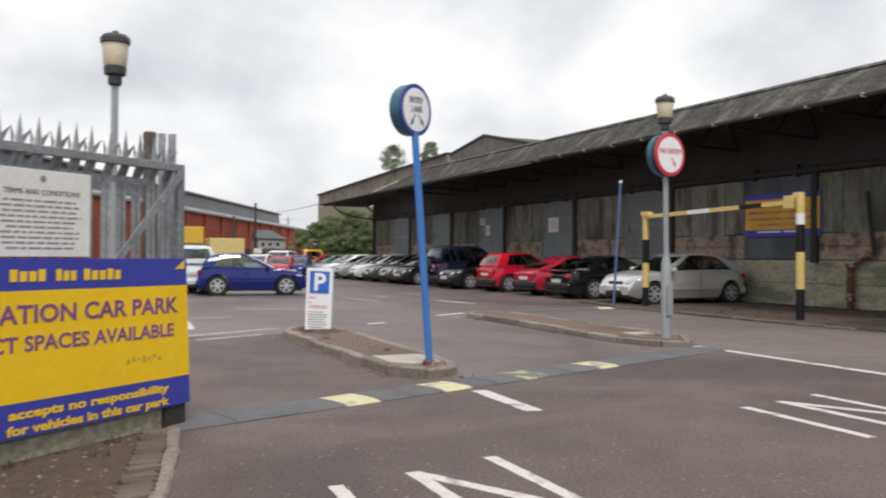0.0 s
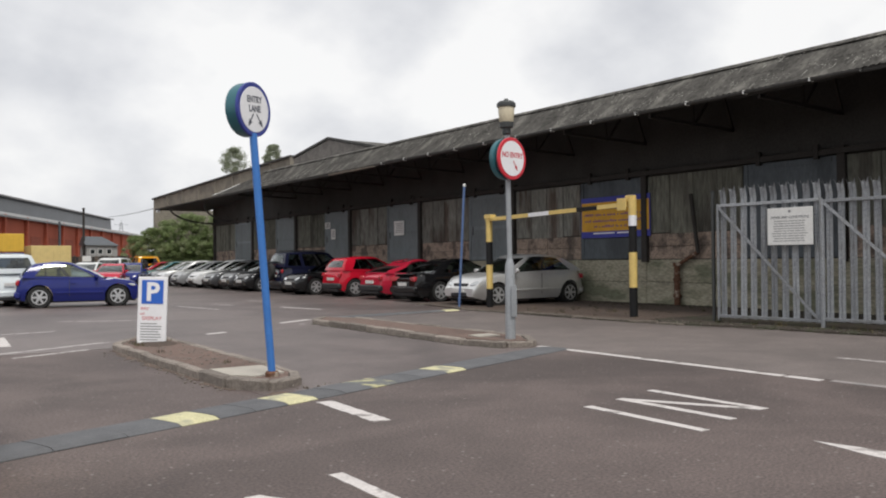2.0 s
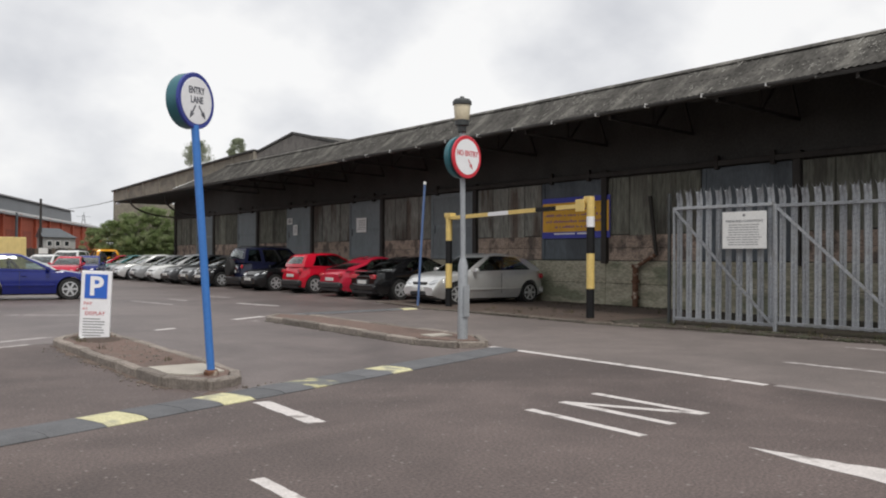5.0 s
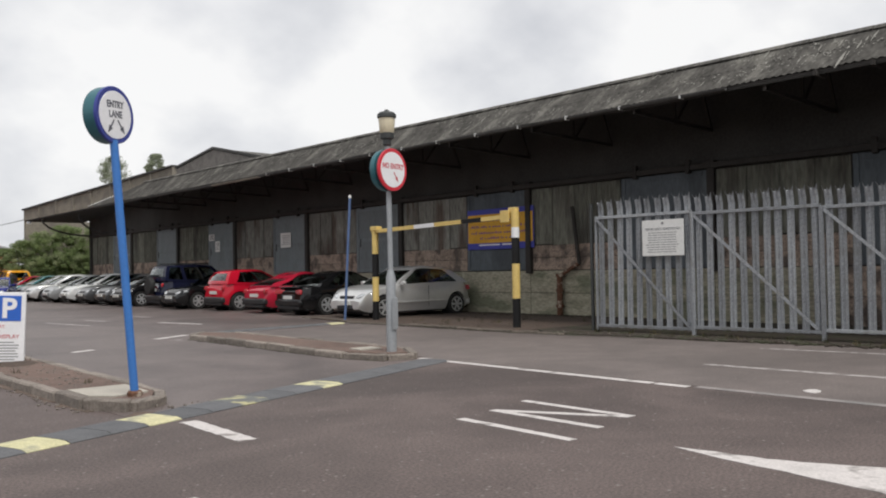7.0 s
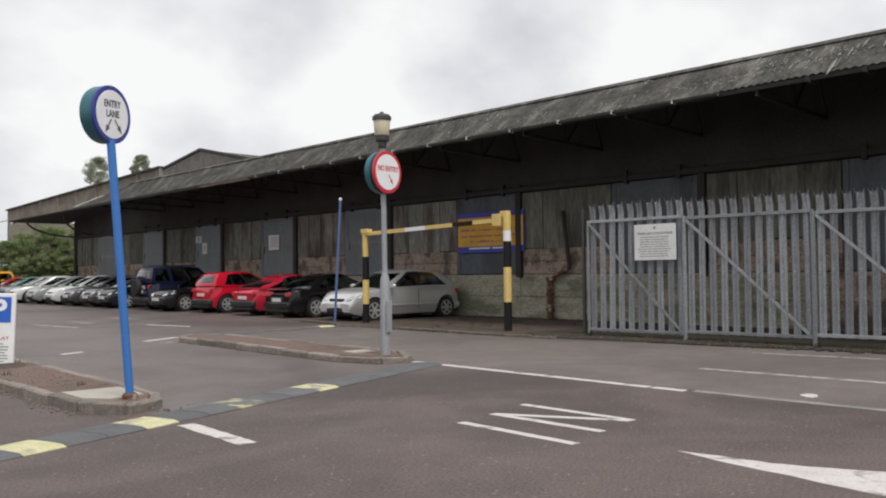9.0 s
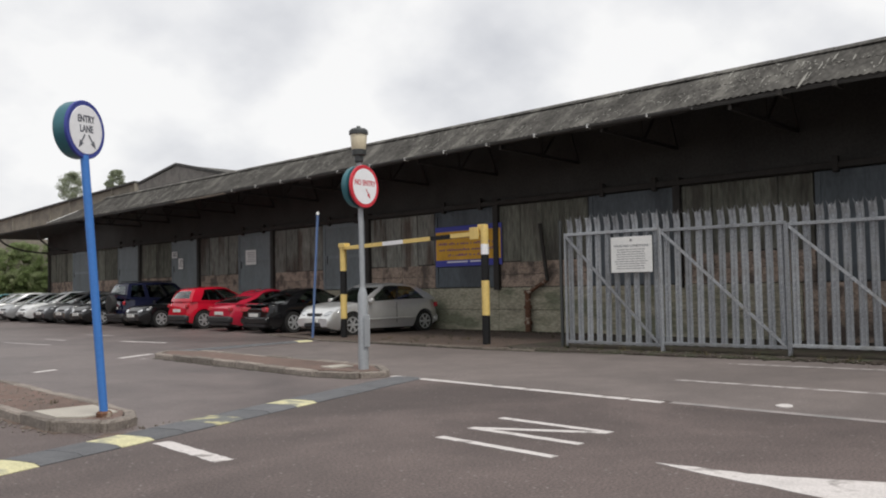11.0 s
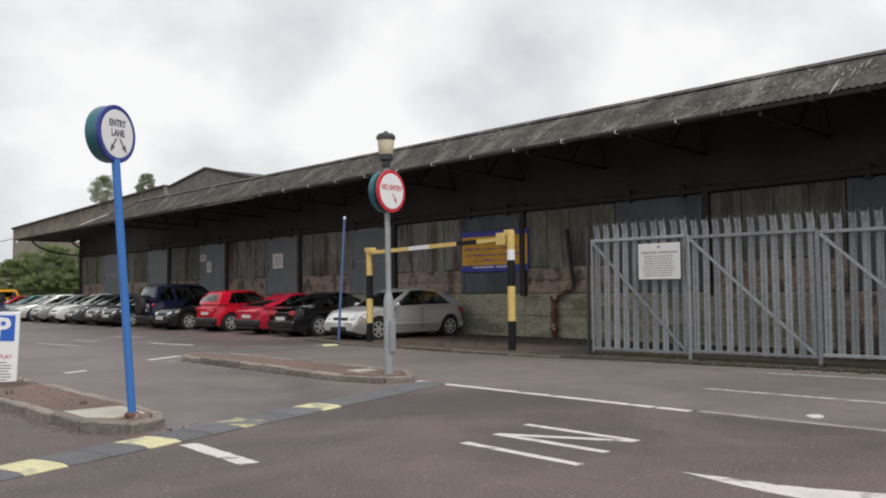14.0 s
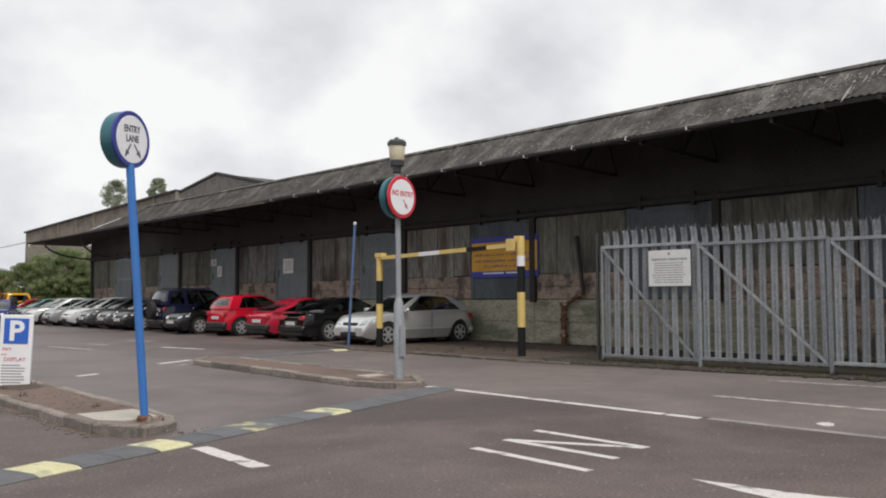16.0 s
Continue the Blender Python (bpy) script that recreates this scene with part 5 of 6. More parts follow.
    FS = (0, 0.12, 0.28, 0.4, 0.55, 0.7, 0.8, 0.88, 0.92, 0.97, 1.0)
    cols, bay_of = [], []
    for k in range(4):
        for j, (a, p, d, q, w, n) in enumerate(bays[k]):
            for i in range(n):
                g = i / n
                cols.append((k, a + (d - a) * g, p + (q - p) * g)); bay_of.append((k, j))
    nc = len(cols)

    def at_col(c, f):
        k, v, sl = cols[c % nc]
        return ring_pt(k + min(max(v + sl * f, 0.0), 0.99999), f)
    skin, dark, glass = bmesh.new(), {}, {}

    def quad(b, c, f0, f1):
        b.faces.new([b.verts.new(p) for p in (at_col(c, f0), at_col(c + 1, f0), at_col(c + 1, f1), at_col(c, f1))])
    for c in range(nc):
        k, j = bay_of[c]
        what = bays[k][j][4]
        for f0, f1 in zip(FS, FS[1:]):
            lo, hi = (rear_lo, 0.88) if k == 2 else (0.12, 0.92)
            inside = what and f0 >= lo and f1 <= hi
            if inside and what == "pillar":
                quad(dark.setdefault((k, j), bmesh.new()), c, f0, f1)
            elif inside:
                quad(glass.setdefault((k, j, what), bmesh.new()), c, f0, f1)
            else:
                quad(skin, c, f0, f1)
    cx = (r0 + r1) / 2
    rim0 = [at_col(c, 1.0) for c in range(nc)]
    rim1 = [Vector((cx + (p.x - cx) * 0.88, p.y * 0.84, p.z + 0.036)) for p in rim0]
    rim2 = [Vector((cx + (p.x - cx) * 0.45, p.y * 0.42, p.z + 0.048)) for p in rim0]
    for a, d in ((rim0, rim1), (rim1, rim2)):
        for c in range(nc):
            e = (c + 1) % nc
            skin.faces.new([skin.verts.new(p) for p in (a[c], a[e], d[e], d[c])])
    skin.faces.new([skin.verts.new(p) for p in rim2])
    for b in (skin, *dark.values()):
        bmesh.ops.remove_doubles(b, verts=b.verts, dist=0.0008)
        bmesh.ops.recalc_face_normals(b, faces=b.faces)
    part("cabin", skin, paint, t, "", True)
    for b in dark.values():
        part("pillar_trim", b, TRIM, t)
    for (k, j, what), b in glass.items():
        bmesh.ops.remove_doubles(b, verts=b.verts, dist=0.0008)
        bmesh.ops.recalc_face_normals(b, faces=b.faces)
        bmesh.ops.solidify(b, geom=b.faces[:], thickness=0.004)
        part(what, b, CAR_GLASS, t, "", True).visible_shadow = False
    # inside: shelf and dash at the belt, seats
    b = bmesh.new()
    vs = [ring_pt(k + v, 0.0) for k in range(4) for v in np.linspace(0, 1, 7)[:-1]]
    b.faces.new([b.verts.new((p.x * 0.97, p.y * 0.96, p.z + 0.062)) for p in vs])
    r = bmesh.ops.extrude_face_region(b, geom=b.faces[:])
    bmesh.ops.translate(b, vec=(0, 0, -0.03), verts=[v for v in r["geom"] if isinstance(v, bmesh.types.BMVert)])
    bmesh.ops.recalc_face_normals(b, faces=b.faces)
    part("dashboard", b, CABIN_TRIM, t)
    for xs, tall in ((c0 - 1.42, 0.0), (min(c0 - 2.25, c1 + 0.95), -0.07)):
        if kind == "van" and tall:
            continue
        for sg in (-1, 1):
            sm = bx(-0.06, -0.23, 0, 0.06, 0.23, H - 0.42 - belt + 0.12 + tall, bevel=0.05, m=Matrix.Translation((xs, sg * 0.36, belt - 0.05)) @ pose(0, 0, 0, 0, -12, 0))
            box(sm, -0.05, -0.12, 0, 0.05, 0.12, 0.16, bevel=0.04, m=Matrix.Translation((xs - 0.06, sg * 0.36, H - 0.37 + tall)))
            part("car_seat", sm, CABIN_TRIM, t)

    # wheels
    for xc in (xf, xr):
        for sg in (-1, 1):
            M = Matrix.Translation((xc, sg * (hw - 0.105), wr)) @ pose(0, 0, 0, -90 * sg, 0, 0)
            w = part("wheel", lathe(bmesh.new(), [(wr * 0.62, -0.08), (wr * 0.95, -0.09), (wr, -0.06), (wr, 0.06), (wr * 0.95, 0.09), (wr * 0.66, 0.085)], 24, M), TYRE, t, "", True)
            rb = lathe(bmesh.new(), [(wr * 0.66, 0.05), (wr * 0.68, 0.088), (wr * 0.60, 0.09), (wr * 0.56, 0.07)], 20, M)
            for k in range(6):
                q = bmesh.new()
                box(q, 0.02, -0.032, 0.072, wr * 0.62, 0.032, 0.094, m=M @ pose(0, 0, 0, 0, 0, 60 * k))
                tmp = bpy.data.meshes.new("tmp"); q.to_mesh(tmp); q.free(); rb.from_mesh(tmp); bpy.data.meshes.remove(tmp)
            part("rim", rb, ALLOY, w)
            part("hub", lathe(bmesh.new(), [(wr * 0.2, 0.06), (wr * 0.2, 0.097), (wr * 0.1, 0.1)], 10, M), ALLOY, w)
            part("wheel_liner", lathe(bmesh.new(), [(wr + 0.03, -0.35), (wr + 0.035, -0.10)], 18, Matrix.Translation((xc, sg * (hw - 0.04), wr)) @ pose(0, 0, 0, -90 * sg, 0, 0)), UNDER, t)
    part("underbody", bx(-L / 2 + 0.25, -hw * 0.82, sill - 0.04, L / 2 - 0.25, hw * 0.82, sill + 0.12), UNDER, t)
    # lamps, grille, bumpers, plates, mirrors
    zh = hood - 0.12
    for sg in (-1, 1):
        b = bmesh.new()
        bmesh.ops.create_uvsphere(b, u_segments=12, v_segments=8, radius=1.0, matrix=Matrix.Translation((L / 2 - 0.34, sg * hw * 0.68, zh - 0.02)) @ pose(0, 0, 0, 0, 14, sg * -40) @ Matrix.Diagonal((0.31, 0.20, 0.088, 1)))
        part("headlight", b, LENS, t, "", True)
        lw = {"saloon": 0.24, "suv": 0.07}.get(kind, 0.11)
        b = bx(-0.06, -lw, -0.075, 0.035, lw, 0.075, bevel=0.025, m=Matrix.Translation((-L / 2 + 0.085, sg * (hw * 0.90 - lw), belt - 0.13)) @ pose(0, 0, 0, 0, 10, sg * 14))
        part("tail_light", b, TAIL, t, "", True)
        if kind != "van":
            mb = bx(-0.05, -0.09, -0.055, 0.06, 0.09, 0.06, bevel=0.025, m=Matrix.Translation((c0 - 0.42, sg * (hw + 0.07), belt + 0.06)))
            part("mirror", mb, paint, t, "", True)
        part("fog_lamp", bx(L / 2 - 0.13, sg * hw * 0.62 - 0.09, 0.32, L / 2 - 0.055, sg * hw * 0.62 + 0.06, 0.385, bevel=0.02), TRIM, t)
        for v in (0.44,) if kind != "van" else (0.3,):
            p0 = ring_pt((1 if sg < 0 else 3) + (v if sg < 0 else 1 - v), 0.0)
            part("door_seam", bx(p0.x - 0.006, sg * (hw * 1.0) - 0.006, 0.34, p0.x + 0.006, sg * (hw * 1.0) + 0.002, belt - 0.03), TRIM, t)
            part("door_handle", bx(p0.x + 0.04, sg * (hw + 0.004) - 0.012, belt - 0.17, p0.x + 0.2, sg * (hw + 0.004) + 0.012, belt - 0.135, bevel=0.008), paint, t)
        part("side_moulding", bx(xr + wr + 0.1, sg * (hw - 0.004) - 0.012, 0.44, xf - wr - 0.1, sg * (hw - 0.004) + 0.012, 0.50, bevel=0.008), TRIM if trim_bumper else paint, t)
    part("grille", bx(L / 2 - 0.22, -hw * 0.36, zh - 0.11, L / 2 - 0.07, hw * 0.36, zh - 0.03, bevel=0.015), TRIM, t)
    part("lower_grille", bx(L / 2 - 0.14, -hw * 0.44, 0.26, L / 2 + 0.004, hw * 0.44, 0.43, bevel=0.05), TRIM, t)
    if plate:
        part("number_plate", bx(L / 2 - 0.06, -0.26, 0.42, L / 2 + 0.022, 0.26, 0.53, bevel=0.004), PLATE, t)
    pz = 0.70 * belt if kind != "saloon" else 0.66 * belt
    part("rear_plate", bx(-L / 2 - 0.014, -0.26, pz - 0.055, -L / 2 + 0.02, 0.26, pz + 0.055, bevel=0.004), PLATE, t)
    part("rear_apron", bx(-L / 2 - 0.01, -hw * 0.74, 0.20, -L / 2 + 0.30, hw * 0.74, 0.31, bevel=0.03), TRIM, t)
    if kind == "saloon":
        part("boot_lip", bx(-L / 2 + 0.06, -hw * 0.70, belt + 0.015, -L / 2 + 0.20, hw * 0.70, belt + 0.045, bevel=0.012), paint, t)
        part("plate_recess", bx(-L / 2 - 0.004, -hw * 0.42, pz - 0.09, -L / 2 + 0.05, hw * 0.42, pz + 0.09, bevel=0.012), TRIM, t)
    rb = bx(-L / 2 - 0.045, -hw * 0.86, 0.30, -L / 2 + 0.16, hw * 0.86, 0.52, bevel=0.05)
    part("rear_bumper", rb, TRIM if trim_bumper else paint, t, "", True)
    if spare:
        M = Matrix.Translation((-L / 2 - 0.02, 0.05, 0.92)) @ pose(0, 0, 0, 0, -90, 0)
        part("spare_wheel", lathe(bmesh.new(), [(0.12, 0.0), (0.33, 0.0), (0.36, 0.04), (0.36, 0.17), (0.33, 0.21), (0.12, 0.22)], 24, M), TYRE, t, "black spare wheel cover", True)
        for sg in (-1, 1):
            part("roof_bar", bx(r1 + 0.3, sg * hw * 0.62 - 0.015, H + 0.005, r0 - 0.2, sg * hw * 0.62 + 0.015, H + 0.05, bevel=0.01), TRIM, t)
    return t


P_SILVER = car_paint("silver_car_paint", (0.72, 0.725, 0.72), 0.5)
P_BLACK = car_paint("black_car_paint", (0.010, 0.010, 0.011))
P_RED = car_paint("red_car_paint", (0.52, 0.010, 0.030))
P_RED2 = car_paint("faded_red_car_paint", (0.46, 0.022, 0.050))
P_NAVY = car_paint("navy_car_paint", (0.012, 0.014, 0.036))
P_BLUE = car_paint("blue_car_paint", (0.012, 0.020, 0.16), 0.0)
P_GREY = car_paint("dark_grey_car_paint", (0.06, 0.062, 0.066), 0.3)
P_LGREY = car_paint("light_grey_car_paint", (0.28, 0.29, 0.295), 0.15)
P_WHITE = car_paint("white_car_paint", (0.68, 0.69, 0.69))
P_TEAL = car_paint("teal_car_paint", (0.035, 0.16, 0.17), 0.2)
P_PALE = car_paint("pale_van_paint", (0.64, 0.69, 0.71))
P_ORANGE = car_paint("orange_van_paint", (0.72, 0.33, 0.02))

car_mesh("car", (16.3, 19.75, 0.0), 180, P_SILVER, "silver five-door hatchback parked nose out by the barrier", 4.30, 1.82, 1.53, "hatch", rake=0.58)
car_mesh("car", (16.55, 23.15), 0, P_BLACK, "black saloon car parked with its tail out", 4.4, 1.76, 1.42, "saloon")
car_mesh("car", (16.55, 25.5), 0, P_RED2, "older red hatchback with dark bumpers, tail out", 4.2, 1.70, 1.42, "lift", trim_bumper=True)
car_mesh("car", (16.5, 28.75), 0, P_RED, "bright red small hatchback parked tail out", 3.85, 1.70, 1.54, "hatch", trim_bumper=True, rake=0.24)
car_mesh("car", (16.3, 31.6), 180, P_BLACK, "black saloon car parked nose out", 4.4, 1.76, 1.45, "saloon")
car_mesh("car", (16.5, 33.8), 0, P_NAVY, "dark navy off-roader with a spare wheel on its door", 4.15, 1.78, 1.80, "suv", spare=True, trim_bumper=True)
for y, p, lab, k, h in ((36.9, P_BLACK, "black hatchback parked nose out", "hatch", 1.47), (39.1, P_GREY, "dark grey saloon parked nose out", "saloon", 1.45), (41.4, P_GREY, "charcoal hatchback parked nose out", "hatch", 1.47),
                       (44.0, P_WHITE, "white hatchback parked nose out", "hatch", 1.50), (46.5, P_LGREY, "light grey saloon parked nose out", "saloon", 1.45), (49.4, P_SILVER, "silver estate car parked nose out", "hatch", 1.48),
                       (52.0, P_LGREY, "light grey hatchback parked nose out", "hatch", 1.47), (54.6, P_TEAL, "teal green hatchback parked nose out", "hatch", 1.45)):
    car_mesh("car", (16.1 + random.uniform(-0.15, 0.15), y), 180 + random.uniform(-2, 2), p, lab, 4.2, 1.74, h, k)
car_mesh("car", (5.56, 28.65), -8, P_BLUE, "dark blue five-door hatchback standing across the aisle", 3.72, 1.66, 1.44, "hatch", rake=0.32)
car_mesh("van", (3.55, 31.6), 96, P_PALE, "pale people carrier behind the blue hatchback", 3.9, 1.70, 1.72, "suv")
car_mesh("car", (12.75, 55.6), 238, P_WHITE, "white people carrier parked beyond the aisle", 4.0, 1.74, 1.72, "suv")
car_mesh("car", (11.0, 54.3), 238, P_WHITE, "white hatchback parked beyond the aisle", 3.9, 1.70, 1.45, "hatch")
car_mesh("car", (11.7, 50.9), 246, P_RED2, "red hatchback parked in the far aisle", 3.7, 1.66, 1.36, "hatch")
car_mesh("car", (13.0, 51.9), 246, P_BLUE, "blue hatchback parked in the far aisle", 3.7, 1.66, 1.40, "hatch")
car_mesh("car", (16.0, 57.0), 180, P_RED2, "pinkish red hatchback at the end of the row", 4.1, 1.70, 1.44, "hatch")
car_mesh("van", (15.75, 59.5), 92, P_ORANGE, "orange-yellow van at the far end of the car park", 3.3, 1.7, 1.84, "suv")


# ---------------------------------------------------------------- far buildings
shed = thing("brick_shed", (8.65, 69.5, 0), "long red brick shed with a grey curved roof", "building", "", "", math.degrees(math.atan2(0.904, 0.427)))
S0, S1 = -46.0, 54.0
for i in range(20):
    a = S0 + (S1 - S0) * i / 20
    part("wall_bay", bx(a + 0.1, 0, 0, a + 4.9, 0.4, 5.0), RED_BRICK, shed)
    part("pier", bx(a - 0.3, -0.25, 0, a + 0.1, 0.4, 5.05), RED_BRICK, shed)
    part("recess", bx(a + 1.2, -0.03, 0.8, a + 3.8, 0.02, 3.6), mat("brick_panel", (0.28, 0.07, 0.04), 0.9, vary=0.2, scale=0.3, fine=5) if i == 0 else bpy.data.materials["brick_panel"], shed)
def roof_strip(s0, s1, prof, m, nm):
    b = bmesh.new()
    f0 = [b.verts.new((s0, -y, z)) for y, z in prof]; f1 = [b.verts.new((s1, -y, z)) for y, z in prof]
    for k in range(len(prof) - 1):
        b.faces.new((f0[k], f0[k + 1], f1[k + 1], f1[k]))
    r = bmesh.ops.extrude_face_region(b, geom=b.faces[:])
    bmesh.ops.translate(b, vec=(0, 0, -0.15), verts=[v for v in r["geom"] if isinstance(v, bmesh.types.BMVert)])
    bmesh.ops.recalc_face_normals(b, faces=b.faces)
    return part(nm, b, m, shed)
roof_strip(S0, S1, [(0.35, 4.98), (-1.2, 5.45), (-3.0, 5.75), (-6, 5.9)], SHED_ROOF, "lower_roof")
roof_strip(S0, 46.0, [(-2.6, 5.5), (-2.7, 7.1)], SHED_DARK, "clerestory")
roof_strip(S0, 46.0, [(-2.3, 7.05), (-6, 7.9), (-12, 8.3)], SHED_ROOF, "upper_roof")
part("back_wall", bx(S0, -14, 0, S1, -13.6, 5), RED_BRICK, shed).location.y = 27.6
for s in (-8, 12):
    part("drainpipe", tb((s, -0.35, 0), (s, -0.35, 5.1), 0.12, seg=8), SHED_DARK, shed)


def small_box(name, x0, x1, y, z0, z1, depth, m, label, cat, lid=None):
    t = thing(name, ((x0 + x1) / 2, y, 0), label, cat)
    w = (x1 - x0) / 2
    part("body", bx(-w, 0, z0, w, depth, z1, bevel=0.02), m, t)
    n = int(2 * w / 0.3)
    for i in range(n):
        part("rib", bx(-w + 2 * w * (i + 0.3) / n, -0.03, z0 + 0.05, -w + 2 * w * (i + 0.6) / n, 0.0, z1 - 0.08), m, t)
    return t


small_box("container", 7.25, 9.25, 49.5, 0, 2.36, 2.4, CREAM_BOX, "cream yellow steel container", "container")
hd = small_box("hoarding", 4.9, 7.1, 51.0, 2.05, 3.05, 0.12, YELLOW_BOX, "bright yellow hoarding on grey legs", "hoarding")
part("leg_panel", bx(-1.1, 0.0, 0, 1.1, 0.1, 2.0), BLUE_DARK, hd)
hut = thing("hut", (13.2, 60.0, 0), "small grey rendered hut with a dark roof", "hut")
part("wall", bx(-1.0, 0, 0, 1.0, 2, 2.64), GREY_HUT, hut)
b = bmesh.new()
bmesh.ops.convex_hull(b, input=[b.verts.new(v) for v in ((-1.1, -0.15, 2.62), (1.1, -0.15, 2.58), (-1.1, 2.1, 2.62), (1.1, 2.1, 2.58), (-1.1, 1.0, 3.24), (0.2, 1.0, 3.22))])
part("roof", b, SHED_DARK, hut)
for xx in (-0.62, -0.12, 0.45):
    w = part("window", bx(xx - 0.17, -0.02, 1.98, xx + 0.17, 0.02, 2.38), SIGN_DIRTY, hut)
    part("pane", bx(xx - 0.13, -0.03, 2.03, xx + 0.13, -0.021, 2.33), GLASS_DARK, w)
fn = thing("boundary_fence", (9.4, 58.4, 0), "dark close-boarded boundary fence", "fence")
for i in range(26):
    part("board", bx(0.2 * i + 0.006, 0, 0.03, 0.2 * i + 0.194, 0.025, 1.84 + random.uniform(-0.03, 0.03)), BEAM if i % 5 else TIMBER, fn)
for i in range(4):
    part("post", bx(1.7 * i, 0.03, 0, 1.7 * i + 0.1, 0.13, 1.9), TIMBER, fn)
part("notice", bx(2.2, -0.03, 1.5, 2.75, -0.001, 1.86), SIGN_DIRTY, fn, "small white notice")
for x, y, h, m, lab in ((12.1, 60.4, 5.05, BEAM, "dark steel pole by the brick shed"), (4.6, 58.0, 7.4, GALV, "slender pale lighting pole")):
    t = thing("pole", (x, y, 0), lab, "pole")
    part("shaft", tb((0, 0, 0), (0, 0, h), 0.10, 0.07, seg=10), m, t)
    part("cap", lathe(bmesh.new(), [(0.09, h), (0.09, h + 0.08), (0.03, h + 0.12)], 10), m, t)
py = thing("pylon", (118, 486, 0), "distant lattice power pylon", "pylon")
b = bmesh.new()
for sx in (-1, 1):
    for sy in (-1, 1):
        bar(b, (sx * 2.5, sy * 2.5, 0), (sx * 0.4, sy * 0.4, 24), 0.14, 0.14)
for z in range(2, 24, 3):
    k = 2.5 - 2.1 * z / 24
    bar(b, (-k, -k, z), (k, -k, z + 2.5), 0.1, 0.1); bar(b, (k, -k, z), (-k, -k, z + 2.5), 0.1, 0.1)
part("lattice", b, GALV, py)
b = bmesh.new()
for z in (15, 19, 23):
    bar(b, (-4, 0, z), (4, 0, z), 0.14, 0.14)
part("cross_arm", b, GALV, py)
t = thing("overhead_cable", (0, 0, 0), "thin sagging overhead cable", "cable")
b = bmesh.new()
last = None
for k in range(15):
    f = k / 14
    p = Vector((15.5 + 7.4 * f, 55.6 + 45 * f, 4.95 + 1.75 * f - 0.10 * 4 * f * (1 - f)))
    if last is not None:
        bar(b, last, p, 0.035, 0.035)
    last = p
part("wire", b, BEAM, t)


# ---------------------------------------------------------------- plants
def leaves(bm, centre, radius, count, size, rng, squash=1.0):
    for _ in range(count):
        while True:
            v = Vector((rng.uniform(-1, 1), rng.uniform(-1, 1), rng.uniform(-1, 1)))
            if 0.35 < v.length < 1:
                break
        p = Vector(centre) + Vector((v.x * radius, v.y * radius, v.z * radius * squash))
        q = Euler((rng.uniform(0, 6.3), rng.uniform(0, 6.3), rng.uniform(0, 6.3))).to_matrix()
        s = size * rng.uniform(0.6, 1.3)
        bm.faces.new([bm.verts.new(p + q @ Vector(c)) for c in ((-s, 0, 0), (0, -s * 0.45, 0.1 * s), (s, 0, 0), (0, s * 0.45, 0.1 * s))])


def bush(x, y, h, r, m, label, rng, name="bush", clumps=110, per=150, size=0.055, trunk=0.3):
    t = thing(name, (x, y, 0), label, name)
    b = bmesh.new()
    tube(b, (0, 0, 0), (rng.uniform(-0.1, 0.1), 0, h * trunk + 0.3), 0.09 + h * 0.012, 0.06, seg=8)
    tips = []
    for k in range(7):
        a = rng.uniform(0, 6.28)
        e = (math.cos(a) * r * 0.6, math.sin(a) * r * 0.6, h * rng.uniform(0.45, 0.85))
        tube(b, (0, 0, h * trunk * rng.uniform(0.6, 1.0)), e, 0.05, 0.015, seg=6)
        tips.append(e)
    part("trunk", b, BARK, t)
    lm = bmesh.new()
    for k in range(clumps):
        a, rr = rng.uniform(0, 6.28), r * math.sqrt(rng.random())
        z = h * (trunk + (1 - trunk) * rng.random() ** 0.8)
        rr *= 1.0 - 0.45 * max(0, (z / h - 0.6) / 0.4)
        if name == "tree":
            rr *= max(0.25, math.sin(math.pi * min(0.97, (z / h - trunk) / (1 - trunk) * 0.85 + 0.15)))
        leaves(lm, (rr * math.cos(a), rr * math.sin(a), min(z, h * 0.95)), rng.uniform(0.2, 0.42) * r * 0.62, per, size, rng, 0.8)
    part("crown", lm, m, t)
    return t


rng = random.Random(11)
for x, y, h, r in ((15.7, 56.2, 3.7, 1.2), (16.8, 56.1, 4.3, 1.25), (18.0, 56.0, 4.7, 1.3), (14.9, 57.4, 3.2, 1.1), (17.6, 55.0, 2.9, 1.1), (19.1, 55.6, 4.6, 1.3), (16.3, 55.2, 2.6, 1.1), (18.7, 54.8, 2.7, 1.0)):
    bush(x * 1.08, y + 4.4, 1.36 + (h - 1.36) * 1.08, r * 1.05, LEAF, "grey-green overgrown bush at the warehouse end", rng, trunk=0.08)
for x, y, h, r in ((26.5, 70.4, 11.8, 1.75), (29.1, 67.9, 12.0, 1.15)):
    bush(x, y, h, r, LEAF_D, "slender tree rising behind the parapet", rng, "tree", 110, 70, 0.06, 0.76)
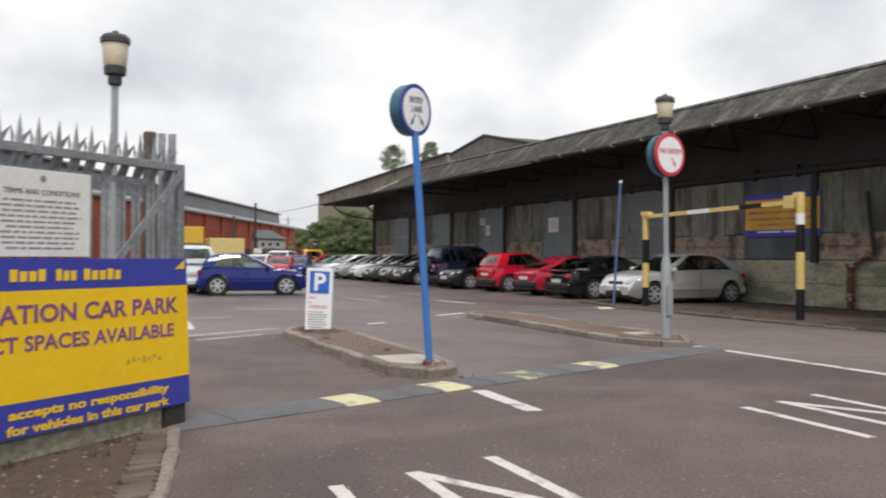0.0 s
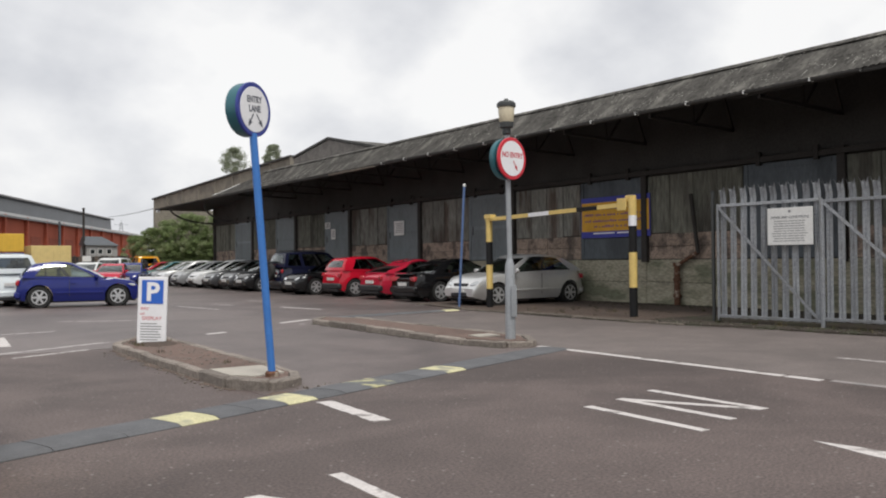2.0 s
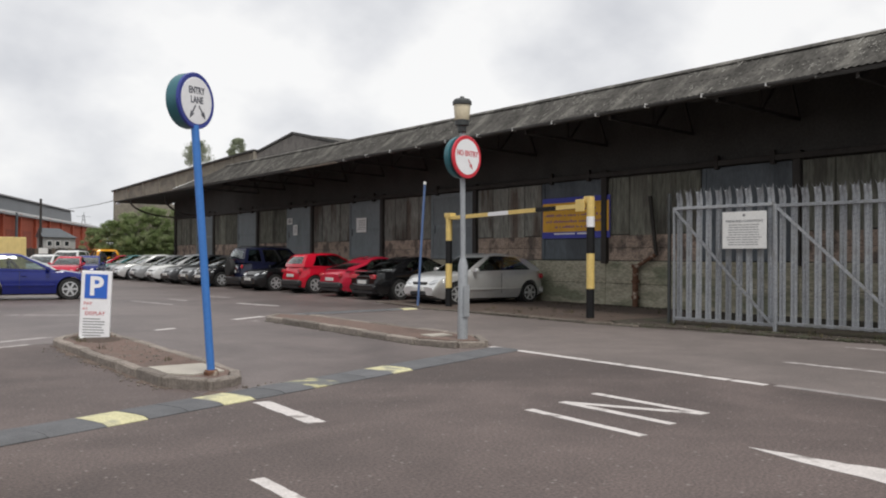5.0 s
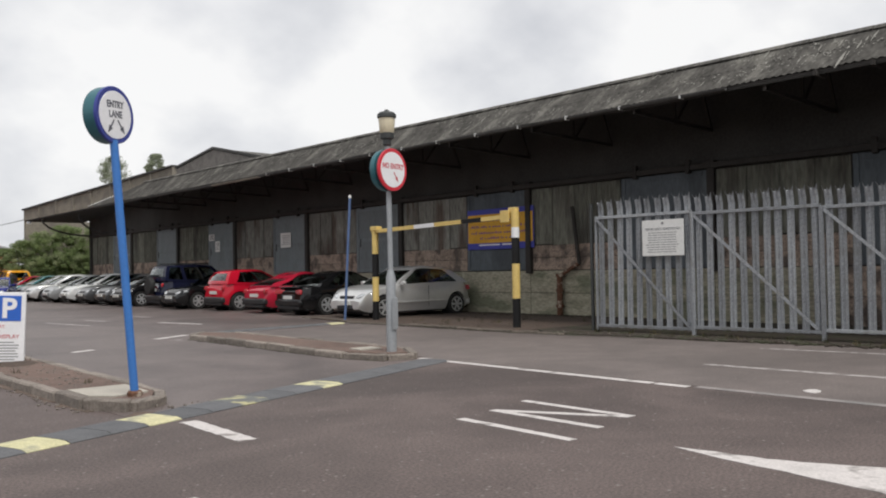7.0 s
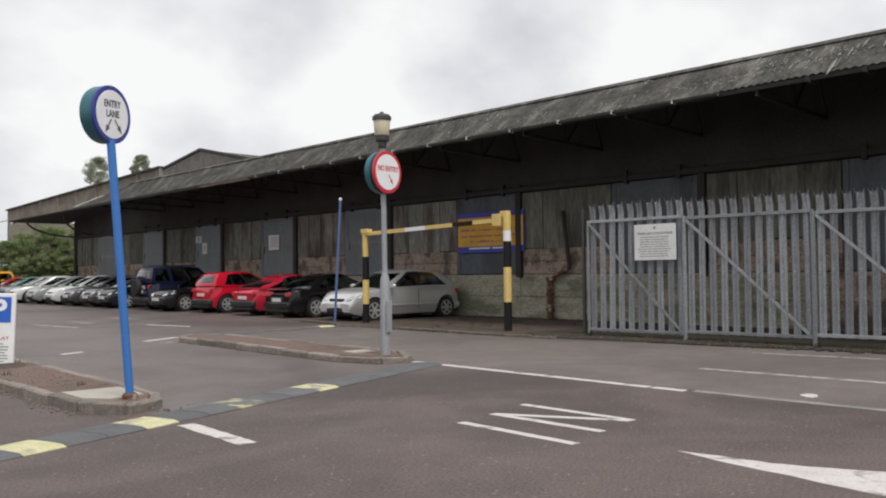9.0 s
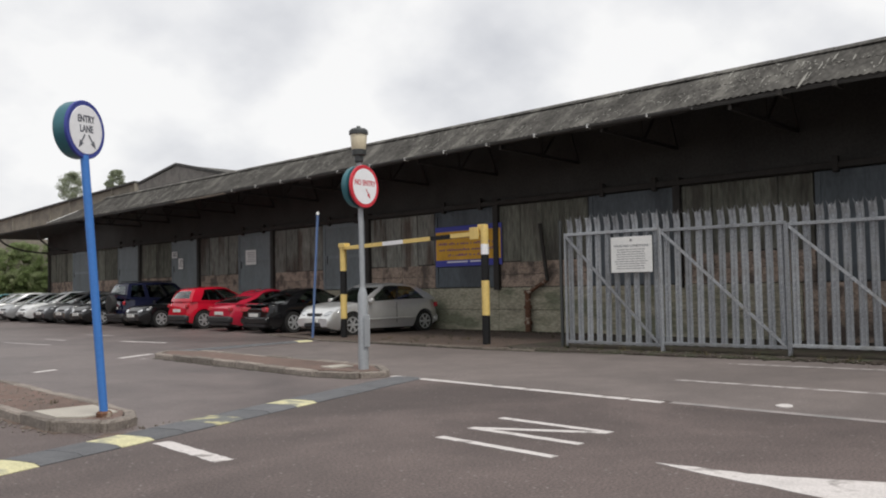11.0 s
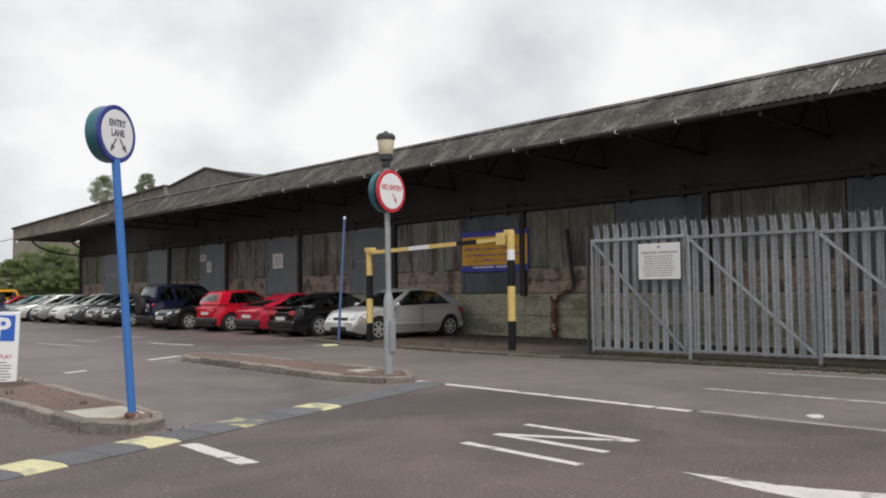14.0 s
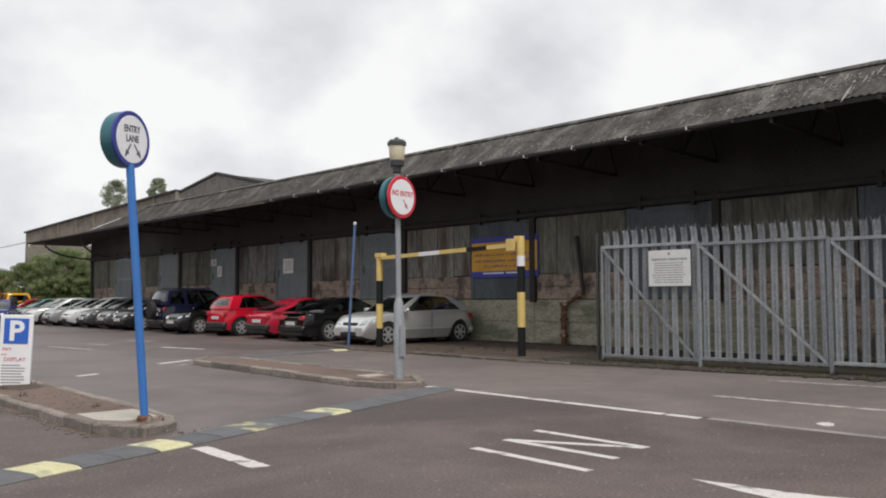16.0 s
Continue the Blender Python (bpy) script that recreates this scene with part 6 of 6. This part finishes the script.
# grass and weeds
gm = bmesh.new()
def tuft(x, y, z, n, h):
    for _ in range(n):
        a, l = rng.uniform(0, 6.28), rng.uniform(0.4, 1.0) * h
        bx0, by0 = x + rng.uniform(-0.06, 0.06), y + rng.uniform(-0.06, 0.06)
        d = Vector((math.cos(a), math.sin(a), 0))
        s = Vector((-d.y, d.x, 0)) * 0.006
        p = Vector((bx0, by0, z))
        gm.faces.new([gm.verts.new(v) for v in (p - s, p + s, p + d * l * 0.45 + Vector((0, 0, l)))])
for _ in range(110):
    yy = rng.uniform(-4, 11)
    tuft(rng.gauss(14.2 + 0.055 * (11 - yy), 0.14), yy, 0.03, 10, rng.uniform(0.05, 0.16))
for _ in range(11):
    tuft(rng.uniform(3.15, 3.95), rng.choice((rng.uniform(12.6, 14.4), rng.uniform(12.6, 14.4), rng.uniform(8.4, 14))), 0.1, 10, rng.uniform(0.04, 0.12))
for _ in range(40):
    tuft(rng.uniform(13.6, 18.5), rng.uniform(12.6, 17), 0.035, 9, rng.uniform(0.04, 0.12))
for _ in range(8):
    f = rng.random()
    tuft(0.3 - ux * 3 * f, 6.35 - uy * 3 * f + rng.uniform(-0.4, 0.0), 0.02, 8, rng.uniform(0.03, 0.10))
for _ in range(260):
    tuft(rng.uniform(15.5, 21), rng.uniform(57.2, 59.5), 0.0, 12, rng.uniform(0.4, 1.1))
tagged(put(gm, "weeds", GRASS), "sparse dry weeds and grass tufts", "weeds", "", "stuff")
# stones and litter
sm = bmesh.new()
for _ in range(560):
    k = rng.random()
    if k < 0.14:
        x, y, z = 3.0 - abs(rng.gauss(0, 0.09)), rng.uniform(8.5, 13.4), 0.004
    elif k < 0.45:
        x, y, z = rng.uniform(13.5, 14.6), rng.uniform(-3, 12), 0.03
    elif k < 0.7:
        x, y, z = rng.uniform(3.2, 3.9), rng.uniform(8.7, 14.4), 0.10
    else:
        f = rng.random(); x, y, z = 0.25 - ux * 2.5 * f + rng.uniform(-0.1, 0.1), 6.2 - uy * 2.5 * f - rng.random() * 1.2, 0.022
    s = rng.uniform(0.005, 0.02)
    bmesh.ops.create_icosphere(sm, subdivisions=1, radius=s, matrix=Matrix.Translation((x, y, z + s * 0.3)) @ Matrix.Diagonal((1, rng.uniform(0.6, 1.2), 0.6, 1)))
tagged(put(sm, "loose_stones", KERB), "scattered small stones and grit", "stones", "", "stuff")
# earth clods and leaf litter along the fence and pavement
lt = bmesh.new()
for i in range(1700):
    s = rng.uniform(0.008, 0.045)
    if i % 4:
        y = rng.uniform(0, 11.3)
        x, z = rng.gauss(14.02 + 0.055 * (11 - y), 0.16), 0.02
    else:
        x, y, z = 18.7 - abs(rng.gauss(0, 0.35)), rng.uniform(12.6, 18.3), 0.035
    bmesh.ops.create_icosphere(lt, subdivisions=1, radius=s, matrix=Matrix.Translation((x, y, z)) @ Euler((rng.uniform(-0.3, 0.3), rng.uniform(-0.3, 0.3), rng.uniform(0, 3))).to_matrix().to_4x4() @ Matrix.Diagonal((1.5, rng.uniform(0.6, 1.1), 0.5, 1)))
tagged(put(lt, "leaf_litter", EARTH), "dark clods and leaf litter along the fence foot", "litter", "", "stuff")
# low mound of washed earth round the parking board
md = bmesh.new()
pts = [(3.56 + (0.30 + 0.10 * rng.random()) * math.cos(a), 13.32 + (0.52 + 0.2 * rng.random()) * math.sin(a)) for a in np.linspace(0, 2 * math.pi, 15)[:-1]]
low = [md.verts.new((x, y, 0.098)) for x, y in pts]
top = [md.verts.new((3.56 + (x - 3.56) * 0.55, 13.32 + (y - 13.32) * 0.55, 0.125 + rng.uniform(0, 0.012))) for x, y in pts]
for k in range(14):
    md.faces.new((low[k], low[(k + 1) % 14], top[(k + 1) % 14], top[k]))
md.faces.new(top)
tagged(put(md, "earth_mound", DIRT_DARK), "low mound of washed earth round the board", "earth", "", "structure")
# crumbled kerb pieces at the tip of the entry island
rb = bmesh.new()
for _ in range(12):
    s = rng.uniform(0.010, 0.026)
    x, y = rng.uniform(3.62, 4.25), rng.gauss(8.2, 0.09)
    bmesh.ops.create_icosphere(rb, subdivisions=1, radius=s, matrix=Matrix.Translation((x, y, s * 0.35)) @ Euler((rng.uniform(0, 3), rng.uniform(0, 3), rng.uniform(0, 3))).to_matrix().to_4x4() @ Matrix.Diagonal((1.3, rng.uniform(0.6, 1.0), 0.6, 1)))
tagged(put(rb, "rubble", KERB), "crumbled kerb rubble at the island tip", "rubble", "", "stuff")
# worn paving bricks along the kerb by the gate
pv = tagged(put(prism([(0.30, 6.30), (0.36, 6.30), (0.08, 4.62), (-0.10, 4.62)], -0.01, 0.018), "brick_strip", DIRT), "strip of worn paving bricks by the gate", "paving", "", "structure")
pm = bx(-0.10, -0.048, 0, 0.10, 0.048, 0.05, bevel=0.006)
me = bpy.data.meshes.new("brick"); pm.to_mesh(me); pm.free(); me.materials.append(BRICK_PAVE)
for i in range(17):
    f = i / 16
    o = new("brick", me)
    o.matrix_world = pose(0.33 - 0.27 * f, 6.25 - 1.7 * f, -0.008 + random.uniform(-0.006, 0.006), random.uniform(-3, 3), random.uniform(-2, 2), 12 + random.uniform(-6, 6))
    o.parent = pv
